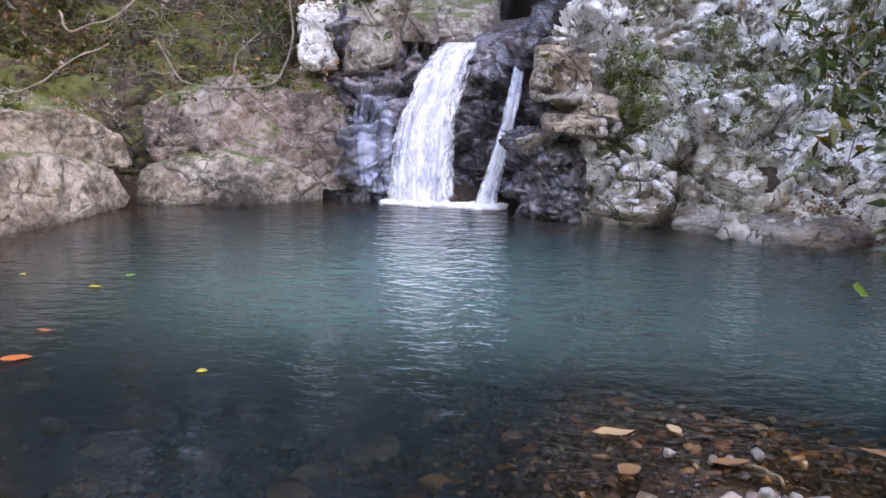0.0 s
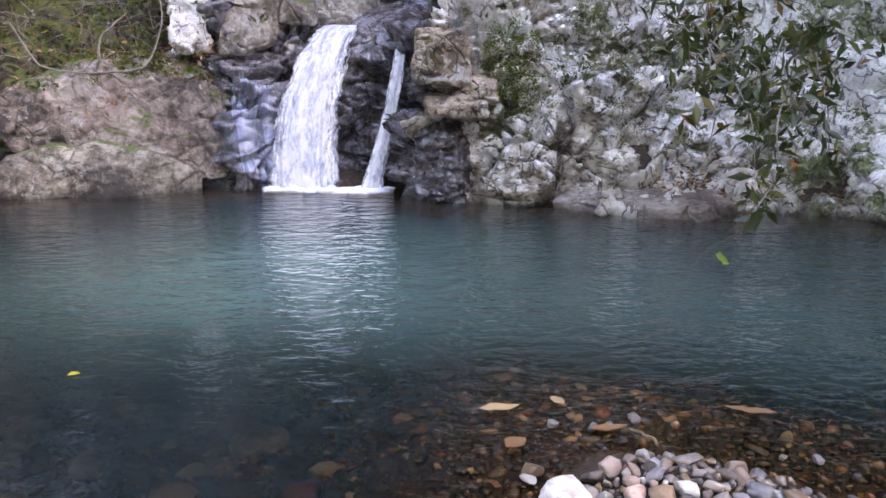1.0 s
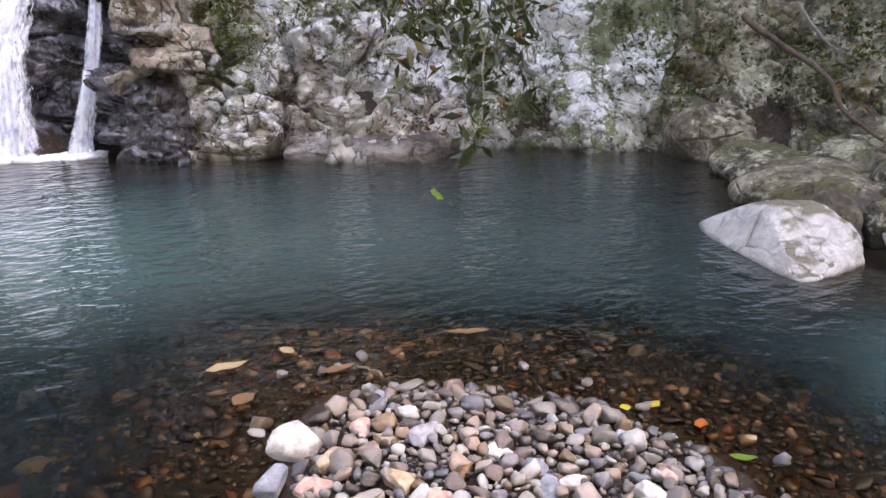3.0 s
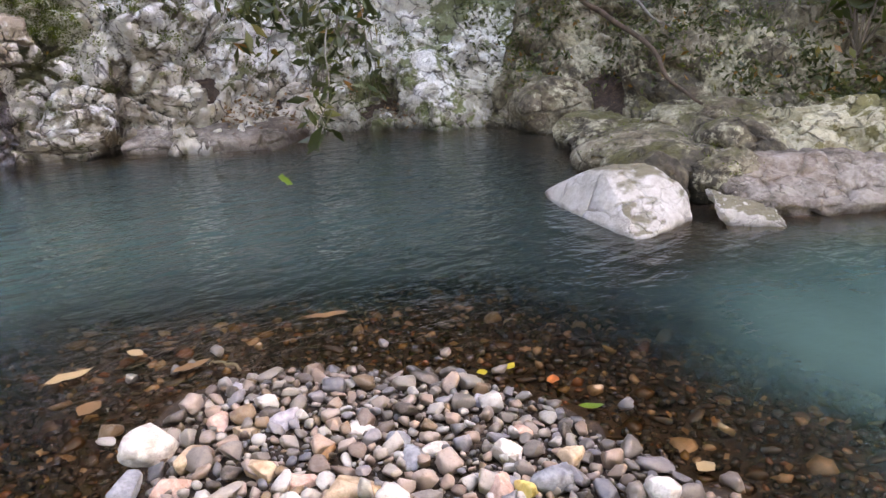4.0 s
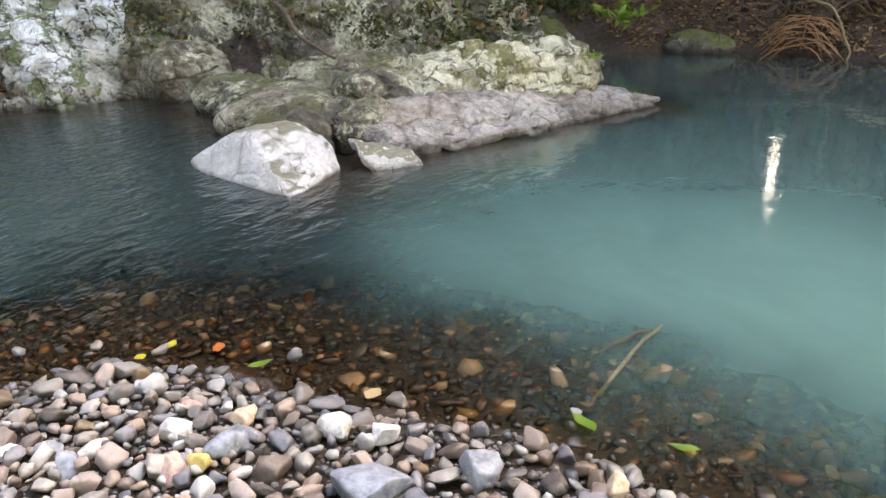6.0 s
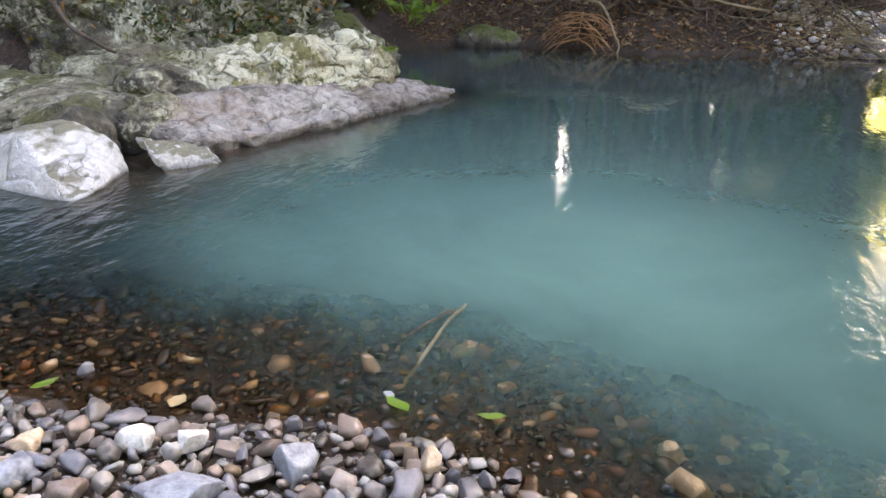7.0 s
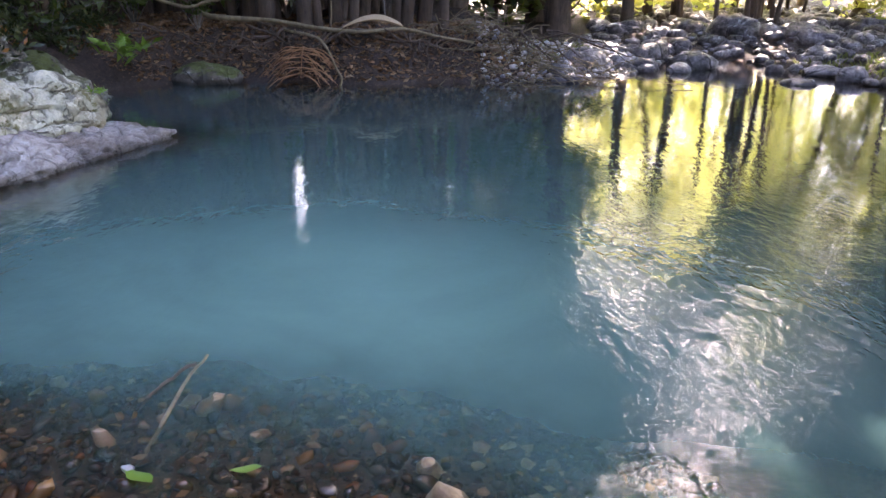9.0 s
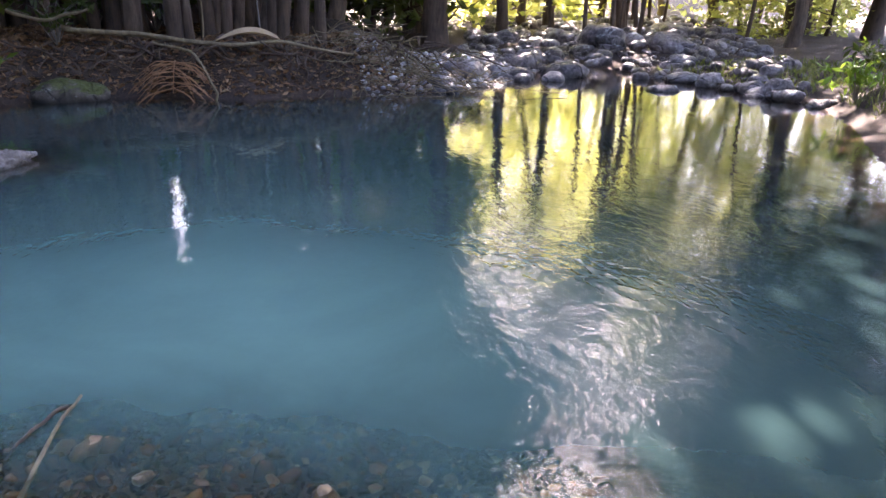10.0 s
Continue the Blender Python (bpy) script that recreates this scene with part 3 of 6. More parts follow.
def shore_distance(X, Y):
    """Metres from the shoreline: below zero in the pool."""
    P = np.c_[X, Y]
    best = np.full(len(P), 1e9)
    inside = np.zeros(len(P), bool)
    for a, b in zip(SHORE, np.roll(SHORE, -1, 0)):
        ab = b - a
        t = np.clip(((P - a) @ ab) / (ab @ ab), 0, 1)
        best = np.minimum(best, np.hypot(*(P - a - t[:, None] * ab).T))
        cross = (a[1] > P[:, 1]) != (b[1] > P[:, 1])
        if a[1] != b[1]:
            inside ^= cross & (P[:, 0] < (b[0] - a[0]) * (P[:, 1] - a[1]) / (b[1] - a[1]) + a[0])
    return np.where(inside, -best, best)


def near(X, Y, x, y, r):
    return np.exp(-((X - x) ** 2 + (Y - y) ** 2) / (r * r))


APPARENT = 0.42


def terrain(X, Y):
    X, Y = np.asarray(X, float).ravel(), np.asarray(Y, float).ravel()
    d = shore_distance(X, Y)
    P = np.c_[X, Y, 0 * X]
    # bed: gentle off the bar, then down to the deep
    bar = 1 - np.exp(-3.2 * (near(X, Y, 1.0, 1.0, 3.0) + near(X, Y, 0.0, -1.0, 3.0) + 1.2 * near(X, Y, -2.0, 2.5, 3.2)))
    i = np.maximum(-d, 0)
    flank = smooth01(1.2 - X, 0.0, 1.2) * smooth01(Y, 0.5, 1.5)
    gentle = (0.17 + 0.2 * flank) * i + (0.95 - 0.6 * flank) * smooth01(i, 0.5 + 0.8 * flank, 3.0 + 1.8 * flank)
    steep = 1.5 * smooth01(i, -0.2, 2.2)
    riffle = near(X, Y, 13.0, -6.0, 3.0)
    # the bed lies at the depth at which it appears through the surface
    z_in = -APPARENT * (gentle * bar + steep * (1 - bar)) * (1 - 0.75 * riffle) - 0.01
    # banks: how high and how soon they rise
    o = np.maximum(d, 0)
    north = smooth01(Y + 0.25 * np.minimum(X, 0) - 0.35 * np.maximum(X - 5, 0), 4.2, 6.2)
    west = smooth01(-X, 3.2, 5.5)
    cliff = np.clip(north + west * smooth01(Y, 0, 3), 0, 1)
    east = smooth01(X, 7.6, 9.5) * smooth01(Y, -3.4, -2.0) * (1 - cliff)
    south = smooth01(-Y, 3.5, 6) * (1 - smooth01(X, 9.0, 11.0))
    cx = -0.2 + 0.75 * o + 0.5 * smooth01(o, 1.0, 3.0)
    notch = np.exp(-((X + 0.7) / 0.9) ** 2) * smooth01(Y, 8.5, 9.3)
    cx = cx * (1 - 0.75 * notch) + notch * 0.2
    cx = np.minimum(cx, 9 + 0.25 * o)
    ex = 0.62 * smooth01(o, -0.1, 0.9) + 0.06 * np.maximum(o - 0.8, 0)
    sx = 0.35 * smooth01(o, 0.0, 0.8) + 0.09 * o
    bx = 0.11 * np.minimum(o, 1.6) + 0.03 * o
    flat = np.clip(1 - cliff - east - south, 0, 1)
    z_out = cliff * cx + east * ex + south * sx + flat * bx
    z_out = np.minimum(z_out, 14 + 0.02 * o)
    rough = 0.05 * fbm(P * 1.3, 4, 3) * smooth01(np.abs(d), 0.1, 1.0) + 0.012 * fbm(P * 7, 3, 8)
    far = smooth01(o, 14, 60) * 5.0 * (0.5 + 0.5 * vnoise(P / 30, 5))
    return np.where(d < 0, z_in, z_out + far) + rough * (1 + 1.5 * cliff + 0.8 * east)


def axis_steps(lo, hi, step, reach):
    inner = np.arange(lo, hi + 1e-6, step)
    out, s, v = [], step, hi
    while v < reach:
        s *= 1.22
        v += s
        out.append(v)
    low, s, v = [], step, lo
    while v > -reach:
        s *= 1.22
        v -= s
        low.append(v)
    return np.array(low[::-1] + list(inner) + out)


gx, gy = axis_steps(-7.5, 17, 0.11, 900), axis_steps(-11, 11.5, 0.11, 900)
GX, GY = np.meshgrid(gx, gy, indexing="ij")
GZ = terrain(GX, GY)
ground = part("ground", mesh_from("ground", np.c_[GX.ravel(), GY.ravel(), GZ], grid_faces(len(gx), len(gy)), GROUND))
tagged(ground, "dark damp forest earth with leaf litter sloping into the pool", "ground", kind="structure")

# ---- water ----
wx, wy = np.arange(-7.2, 17.5, 0.14), np.arange(-9.5, 10.4, 0.14)
WX, WY = np.meshgrid(wx, wy, indexing="ij")
wd = np.maximum(-terrain(WX, WY), 0) / APPARENT
chop = 0.2 - 0.12 * smooth01(WX, 2.5, 5.0) * smooth01(2.5 - WY, 0.0, 1.5) + 1.1 * near(WX, WY, -0.8, 8.5, 3.4) + 2.3 * near(WX, WY, 3.4, 5.2, 2.3) + 0.5 * near(WX, WY, 1.5, 6.0, 2.5) + 0.25 * near(WX, WY, 4.4, -2.2, 1.2)
# besides turbidity, these patches paint where the pool looks lit or reflective
edge_q = WX - 2.25 - 0.33 * np.maximum(WY, 0) ** 2 + 0.9 * smooth01(-WY, 0.2, 1.6)
silt_light = 0.34 * smooth01(edge_q, -0.7, 0.9) * smooth01(WY, -6.0, 0.0) * (1 - 0.45 * smooth01(WX, 6.0, 10.0))
silt_light = silt_light + 0.55 * near(WX, WY, 3.9, 0.0, 1.7) * smooth01(edge_q, -0.5, 1.0) + 0.66 * near(WX, WY, -0.8, 5.4, 1.8) * smooth01(WY, 2.8, 4.6) + 0.22 * near(WX, WY, 2.6, 5.0, 2.2)
silt_light = np.clip(silt_light, 0, 1)
wver = np.c_[WX.ravel(), WY.ravel(), 0 * wd]
water = part("water", mesh_from("water", wver, grid_faces(len(wx), len(wy)), WATER, attrs={"depth": wd, "chop": chop.ravel(), "silt_light": silt_light.ravel()}))
tagged(water, "still turquoise pool water with small ripples", "water", kind="structure")

# ---- the rock wall round the pool: stations of waterline place and profile (metres back, height) ----
WALL = [
    ((-5.3, 3.0), [(0, -1.2), (0, 0), (0.2, 0.5), (0.6, 1.0), (1.4, 1.3), (2.4, 2.0), (4.5, 3.4)]),
    ((-4.95, 5.4), [(0, -1.2), (0, 0), (0.15, 0.5), (0.6, 0.95), (1.3, 1.2), (2.3, 1.9), (4.5, 3.4)]),
    ((-4.75, 6.4), [(0, -1.2), (0, 0), (0.1, 0.45), (0.45, 0.95), (1.1, 1.2), (2.2, 1.9), (4.4, 3.4)]),
    ((-4.5, 7.4), [(0, -1.2), (0, 0), (0.1, 0.45), (0.4, 0.9), (1.0, 1.15), (2.1, 1.9), (4.2, 3.4)]),
    ((-4.45, 8.3), [(0, -1.2), (0.25, 0), (0.4, 0.45), (0.65, 0.85), (1.1, 1.25), (2.0, 1.9), (4.0, 3.4)]),
    ((-3.9, 8.38), [(0, -1.2), (0, 0), (0.12, 0.42), (0.42, 0.62), (0.85, 1.2), (1.6, 1.75), (3.6, 3.3)]),
    ((-3.1, 8.5), [(0, -1.2), (0, 0), (0.1, 0.4), (0.34, 0.55), (0.8, 1.25), (1.4, 1.7), (3.4, 3.3)]),
    ((-2.4, 8.95), [(0, -1.2), (0, 0), (0.08, 0.3), (0.2, 0.6), (0.5, 1.2), (0.9, 1.75), (2.6, 3.3)]),
    ((-1.95, 9.05), [(0, -1.2), (0, 0), (0.1, 0.5), (0.25, 1.0), (0.4, 1.45), (0.75, 2.1), (1.8, 3.2)]),
    ((-1.5, 9.2), [(0, -1.2), (0.02, 0), (0.12, 0.6), (0.3, 1.2), (0.45, 1.65), (0.9, 2.15), (2.4, 3.2)]),
    ((-0.9, 9.32), [(0, -1.2), (0.1, 0), (0.2, 0.7), (0.34, 1.35), (0.5, 1.78), (0.9, 2.0), (4.0, 2.5)]),
    ((-0.3, 9.42), [(0, -1.2), (0.1, 0), (0.16, 0.7), (0.3, 1.3), (0.5, 1.72), (1.0, 1.95), (4.0, 2.5)]),
    ((0.05, 9.2), [(0, -1.2), (0.05, 0), (0.12, 0.6), (0.25, 1.2), (0.4, 1.8), (0.9, 2.4), (2.6, 3.6)]),
    ((0.3, 8.62), [(0, -1.2), (0, 0), (0.12, 0.5), (0.25, 1.2), (0.4, 1.9), (0.7, 2.6), (1.8, 4.0)]),
    ((1.2, 8.25), [(0, -1.2), (0, 0), (0.2, 0.5), (0.42, 1.1), (0.7, 1.8), (1.1, 2.6), (2.2, 4.0)]),
    ((2.1, 7.98), [(0, -1.2), (0, 0), (0.3, 0.3), (0.55, 0.9), (0.95, 1.7), (1.4, 2.6), (2.6, 4.0)]),
    ((3.2, 7.5), [(0, -1.2), (0, 0), (0.35, 0.18), (0.8, 0.6), (1.3, 1.4), (1.9, 2.4), (3.0, 3.8)]),
    ((4.2, 7.95), [(0, -1.2), (0, 0), (0.4, 0.2), (0.8, 0.75), (1.3, 1.5), (2.0, 2.4), (3.2, 3.6)]),
    ((5.0, 7.5), [(0, -1.2), (0, 0), (0.35, 0.3), (0.8, 0.85), (1.4, 1.5), (2.2, 2.2), (3.6, 3.3)]),
    ((5.9, 7.1), [(0, -1.2), (0, 0), (0.35, 0.3), (0.8, 0.9), (1.4, 1.6), (2.1, 2.3), (3.8, 3.4)]),
    ((6.2, 6.2), [(0, -1.2), (0, 0), (0.4, 0.2), (0.9, 0.65), (1.5, 1.3), (2.3, 2.0), (4.4, 3.1)]),
    ((5.75, 5.1), [(0, -1.2), (0, 0), (0.5, 0.2), (1.0, 0.3), (1.7, 0.45), (2.6, 0.55), (4.6, 0.5)]),
    ((5.5, 4.2), [(0, -1.2), (0, -0.05), (0.5, 0.1), (1.2, 0.12), (2.2, 0.0), (3.4, -0.2), (6.0, -0.6)]),
]
NU, NV = 700, 215
base = np.array([w[0] for w in WALL])
prof = np.array([w[1] for w in WALL], float)
prof[:8, 1:6, 0] += 0.4  # behind the loose rocks of the near side
arc = np.r_[0, np.cumsum(np.hypot(*np.diff(base, axis=0).T))]


def spline(t, keys, values):
    """Catmull-Rom through values at keys, held from overshooting by the linear line."""
    values = np.asarray(values, float).reshape(len(keys), -1)
    k = np.clip(np.searchsorted(keys, t, side="right") - 1, 0, len(keys) - 2)
    f = ((t - keys[k]) / (keys[k + 1] - keys[k]))[:, None]
    a, b = values[k], values[k + 1]
    m = np.gradient(values, keys, axis=0)
    h = (keys[k + 1] - keys[k])[:, None]
    cur = (2 * f**3 - 3 * f**2 + 1) * a + (f**3 - 2 * f**2 + f) * h * m[k] + (-2 * f**3 + 3 * f**2) * b + (f**3 - f**2) * h * m[k + 1]
    return 0.6 * cur + 0.4 * (a * (1 - f) + b * f)


su = np.linspace(0, arc[-1], NU)
line_xy = spline(su, arc, base)
prof_u = spline(su, arc, prof.reshape(len(WALL), -1)).reshape(NU, 7, 2)
wide = np.array([np.convolve(np.pad(line_xy[:, n], 45, mode="edge"), np.ones(91) / 91, "valid") for n in (0, 1)]).T
tang = np.gradient(wide, axis=0)
tang /= np.linalg.norm(tang, axis=1, keepdims=True)
back = np.c_[-tang[:, 1], tang[:, 0]]
kv = np.array([0, 0.2, 0.34, 0.48, 0.64, 0.8, 1.0])
sv = np.linspace(0, 1, NV)
W = np.zeros((NU, NV, 3))
for i in range(NU):
    dz = spline(sv, kv, prof_u[i])
    W[i, :, :2] = line_xy[i] + dz[:, :1] * back[i]
    W[i, :, 2] = dz[:, 1]
WV = W.reshape(-1, 3)
WN = normals_of(WV, NU, NV)
WN *= np.sign((WN * np.c_[np.repeat(-back, NV, 0), np.full(NU * NV, 0.5)]).sum(1))[:, None]
# how broken the rock is along the wall: smooth on the warm side, shattered past the fall
S = np.repeat(su, NV)
sx = np.interp(S, arc, np.arange(len(WALL)))
broken = np.interp(sx, [0, 6, 8, 10, 12.5, 14, 17, 19, 22], [0.5, 0.42, 0.8, 1.0, 1.1, 1.15, 1.0, 0.8, 0.7])
bed = WV * (1.0, 1.0, 1.9)
disp = broken * (0.24 * blocks(bed, 1.0, 21, 0.7) + 0.13 * blocks(bed + 5, 0.42, 33, 0.8) + 0.06 * blocks(WV, 0.17, 47, 0.8)) + 0.07 * fbm(WV * 1.1, 4, 55) + 0.012 * fbm(WV * 9, 3, 66)
disp *= smooth01(WV[:, 2], -0.6, 0.25) * 0.85 + 0.15
WV = WV + WN * disp[:, None]


def wall_piece(name, u0, u1, material, label):
    i0, i1 = np.searchsorted(su, arc[u0]), np.searchsorted(su, arc[u1]) if u1 < len(WALL) - 1 else NU - 1
    V = WV.reshape(NU, NV, 3)[i0 : i1 + 1].reshape(-1, 3)
    F = grid_faces(i1 - i0 + 1, NV)
    return tagged(part(name, mesh_from(name, V, F[:, ::-1], material)), label, "rock face", kind="structure")


wall_piece("rock_wall_left", 0, 7, ROCK_SLOPE, "dark mossy earth slope behind the smooth rocks")
wall_piece("rock_wall_fall", 7, 13, ROCK_WET, "dark wet rock step behind the waterfall")
wall_piece("rock_wall_right", 13, 17, ROCK_RIGHT, "shattered grey cliff with white lichen and moss")
wall_piece("rock_wall_corner", 17, 19, ROCK_GREEN, "green-grey cliff face with lichen and moss at the pool's corner")
wall_piece("rock_wall_bank", 19, 22, ROCK_BANK, "low mossy rock bank under shrubs")

def wall_point(x, z_hint):
    """The wall's place nearest to an x and a height."""
    k = np.argmin((WV[:, 0] - x) ** 2 + (WV[:, 2] - z_hint) ** 2)
    return WV[k], WN[k]


# ---- waterfall ----


def fall_sheet(path_pts, widths, lean, n=90, m=60, seed=3, puff=0.05):
    """A sheet of falling water along a line, with its width and rippled thickness."""
    key = np.linspace(0, 1, len(path_pts))
    t = np.linspace(0, 1, n)
    C = spline(t, key, path_pts)
    w = np.interp(t, key, widths)
    a = np.linspace(-1, 1, m)
    V = np.zeros((n, m, 3))
    side = np.array([math.cos(lean), math.sin(lean), 0])
    front = np.array([math.sin(lean), -math.cos(lean), 0])
    V[:] = C[:, None] + a[None, :, None] * w[:, None, None] * side
    T, A = np.meshgrid(t, a, indexing="ij")
    q = np.c_[A.ravel() * 5, T.ravel() * 3, 0 * T.ravel()]
    b = puff * (fbm(q, 4, seed) + 0.7 * (1 - A.ravel() ** 2))
    ragged = 0.10 * fbm(np.c_[T.ravel() * 14, np.sign(A.ravel()) * 3, 0 * b], 3, seed + 7) * np.abs(A.ravel()) ** 4
    V = V.reshape(-1, 3) + b[:, None] * front + (ragged * np.repeat(w, m))[:, None] * side * np.sign(A.ravel())[:, None]
    edge = 1 - np.abs(A.ravel()) ** 3 * 0.9
    return V, grid_faces(n, m), {"across": (A.ravel() * np.mean(widths)), "along": T.ravel() * 1.0, "edge": edge}


waterfall = thing("waterfall", "white waterfall in two strands over a dark rock step", "waterfall", at=(-0.8, 9.2, 0))


def local(V, ob):
    return np.asarray(V) - np.array(ob.location)


def add_fall(name, pts, widths, lean, seed, puff, label):
    for layer, (shift, swell) in enumerate(((0.0, 1.0), (0.05, 0.92))):
        V, F, at = fall_sheet([(x, y - shift, z) for x, y, z in pts], [w * swell for w in widths], lean, seed=seed + layer, puff=puff)
        at["across"] = at["across"] + 3.7 * layer
        part(name, mesh_from(name, local(V, waterfall), F, FALL, attrs=at), None, waterfall, label)


add_fall("main_fall", [(-0.62, 9.95, 2.03), (-0.72, 9.72, 1.92), (-0.86, 9.5, 1.6), (-1.0, 9.3, 1.1), (-1.06, 9.16, 0.5), (-1.05, 9.1, -0.05)], [0.26, 0.27, 0.33, 0.40, 0.44, 0.45], 0.05, 3, 0.06, "broad white main strand")
add_fall("side_fall", [(0.12, 9.75, 1.85), (0.12, 9.55, 1.72), (0.06, 9.32, 1.3), (-0.04, 9.2, 0.8), (-0.17, 9.1, 0.3), (-0.25, 9.05, -0.05)], [0.06, 0.075, 0.09, 0.10, 0.13, 0.17], 0.05, 13, 0.03, "narrow white side strand")


def foam_mesh():
    rng = np.random.default_rng(4)
    pieces = []
    for _ in range(150):
        x = rng.uniform(-1.5, 0.0)
        y = 9.0 + rng.normal() * 0.06 + 0.03 * x
        V, F = ico(1)
        s = rng.uniform(0.03, 0.08)
        pieces.append((V * (s * 1.6, s, s * 0.5) + (x, y, rng.uniform(0.0, 0.03)), F))
    return mesh_from("foam", local(join(pieces)[0], waterfall), join(pieces)[1], FOAM)


part("foam", foam_mesh(), None, waterfall, "white foam where the water lands")



def film_mesh():
    """A thin film of water running down the wet wall beside the main strand, a finger's breadth off the rock, to carry
    the painted sky sheen.
    """
    i0, i1 = np.searchsorted(su, arc[7] + 0.15), np.searchsorted(su, arc[9] + 0.2)
    j0, j1 = int(0.17 * NV), int(0.60 * NV)
    V = (WV + WN * 0.03).reshape(NU, NV, 3)[i0:i1, j0:j1]
    A, B = np.meshgrid(su[i0:i1], sv[j0:j1], indexing="ij")
    u, v = (A - su[i0]) / (su[i1] - su[i0]), (B - sv[j0]) / (sv[j1] - sv[j0])
    run = fbm(np.c_[A.ravel() * 5, B.ravel() * 2.2, 0 * A.ravel()], 3, 17)
    edge = 0.36 + 0.4 * run - 0.5 * (1 - smooth01(np.minimum(u, 1 - u).ravel(), 0.0, 0.2)) - 0.4 * smooth01(v.ravel(), 0.6, 1.0)
    return mesh_from("water_film", local(V.reshape(-1, 3), waterfall), grid_faces(i1 - i0, j1 - j0), FILM_SHEEN, attrs={"across": A.ravel(), "along": -B.ravel() * 0.6, "edge": edge})


part("water_film", film_mesh(), None, waterfall, "thin film of water on the wet rock, coloured with bluish sky sheen")

# ---- boulders ----


def boulder(name, label, at, radii, material, seed, turn=0, level=5, rough=0.12, block=0.0, size=0.5, square=1.0, group="", tilt=(0, 0)):
    V, F = rock_verts(level, radii, seed, rough, block, size, square)
    ob = part(name, mesh_from(name, V, F, material), None, None, label, pose(*at, tilt[0], tilt[1], turn))
    return tagged(ob, label, "rock", group)


def hull_rock(name, label, points, material, seed, cuts=4, rough=0.03, block=0.04, size=0.35, soft=2, group="", category="rock"):
    """A rock from the corners of its body: their hull, cut fine, worn round and roughened."""
    c = np.mean(points, 0)
    bm = bmesh.new()
    for q in points:
        bm.verts.new(np.array(q) - c)
    res = bmesh.ops.convex_hull(bm, input=bm.verts)
    loose = [v for v in bm.verts if not v.link_faces]
    bmesh.ops.delete(bm, geom=loose, context="VERTS")
    bmesh.ops.triangulate(bm, faces=bm.faces)
    for k in range(cuts):
        long = [e for e in bm.edges if e.calc_length() > 0.035]
        if not long or len(bm.faces) > 60000:
            break
        bmesh.ops.subdivide_edges(bm, edges=long, cuts=1, use_grid_fill=True)
        bmesh.ops.triangulate(bm, faces=[f for f in bm.faces if len(f.verts) > 3])
        if k in (2, 3):
            for _ in range(soft):
                bmesh.ops.smooth_vert(bm, verts=bm.verts, factor=0.5, use_axis_x=True, use_axis_y=True, use_axis_z=True)
    bm.normal_update()
    bm.verts.index_update()
    V = np.array([v.co[:] for v in bm.verts])
    N = np.array([v.normal[:] for v in bm.verts])
    F = np.array([[v.index for v in f.verts] for f in bm.faces])
    bm.free()
    G = V + c
    V = V + N * (rough * fbm(G * 2.2, 4, seed) + block * blocks(G * (1, 1, 1.8), size, seed) + 0.4 * block * blocks(G + 3, size * 0.4, seed + 3) + 0.006 * fbm(G * 14, 3, seed))[:, None]
    ob = part(name, mesh_from(name, V, F, material), None, None, label, pose(*c))
    return tagged(ob, label, category, group)


# ---- rocks of the shelf ----
hull_rock("boulder", "pale angular boulder with a mossy top standing in the pool", [(4.27, 4.1, 0.03), (4.1, 3.66, -0.02), (3.97, 2.84, 0.0), (4.1, 2.8, 0.02), (4.66, 2.96, 0.03), (4.72, 3.05, 0.17), (4.3, 3.6, 0.29), (4.22, 3.38, 0.32), (4.66, 3.36, 0.34), (4.5, 3.2, 0.3),
          (4.2, 3.12, 0.17), (4.75, 3.6, 0.2), (4.4, 4.0, 0.12), (4.4, 3.8, -0.6), (4.8, 3.3, -0.5), (4.35, 3.1, -0.5), (4.1, 3.1, -0.3)], ROCK_PALE, 5, 7, 0.018, 0.006, 0.5, 1)
boulder("boulder", "brown mossy knob of rock behind the pale boulder", (4.82, 3.42, 0.13), (0.3, 0.24, 0.26), ROCK_BANK, 11, 20, 4, 0.15, 0.1, 0.3)
hull_rock("boulder", "small pale wedge of rock at the waterline", [(4.8, 2.95, 0.2), (5.05, 2.45, 0.0), (5.12, 2.6, 0.08), (4.7, 2.8, 0.1), (4.95, 3.1, 0.15), (4.8, 2.6, -0.2), (5.1, 2.8, -0.2)], ROCK_PALE, 8, 5, 0.02, 0.02, 0.2, 1)
hull_rock("rock_shelf", "low buff rock shelf with a lavender ledge along the water", [(4.98, 2.72, 0.08), (5.65, 2.38, 0.07), (6.8, 2.02, 0.06), (7.5, 1.7, 0.05), (7.9, 1.52, 0.02), (5.1, 3.0, 0.22), (5.7, 2.75, 0.21), (6.8, 2.35, 0.17), (7.7, 1.72, 0.1),
          (8.0, 2.1, 0.1), (7.7, 2.9, 0.2), (6.2, 3.9, 0.25), (5.2, 3.7, 0.22), (5.2, 2.9, -0.8), (7.6, 2.0, -0.7), (7.6, 3.0, -0.8), (5.4, 3.8, -0.8)], ROCK_LEDGE, 14, 8, 0.03, 0.05, 0.4, 1)
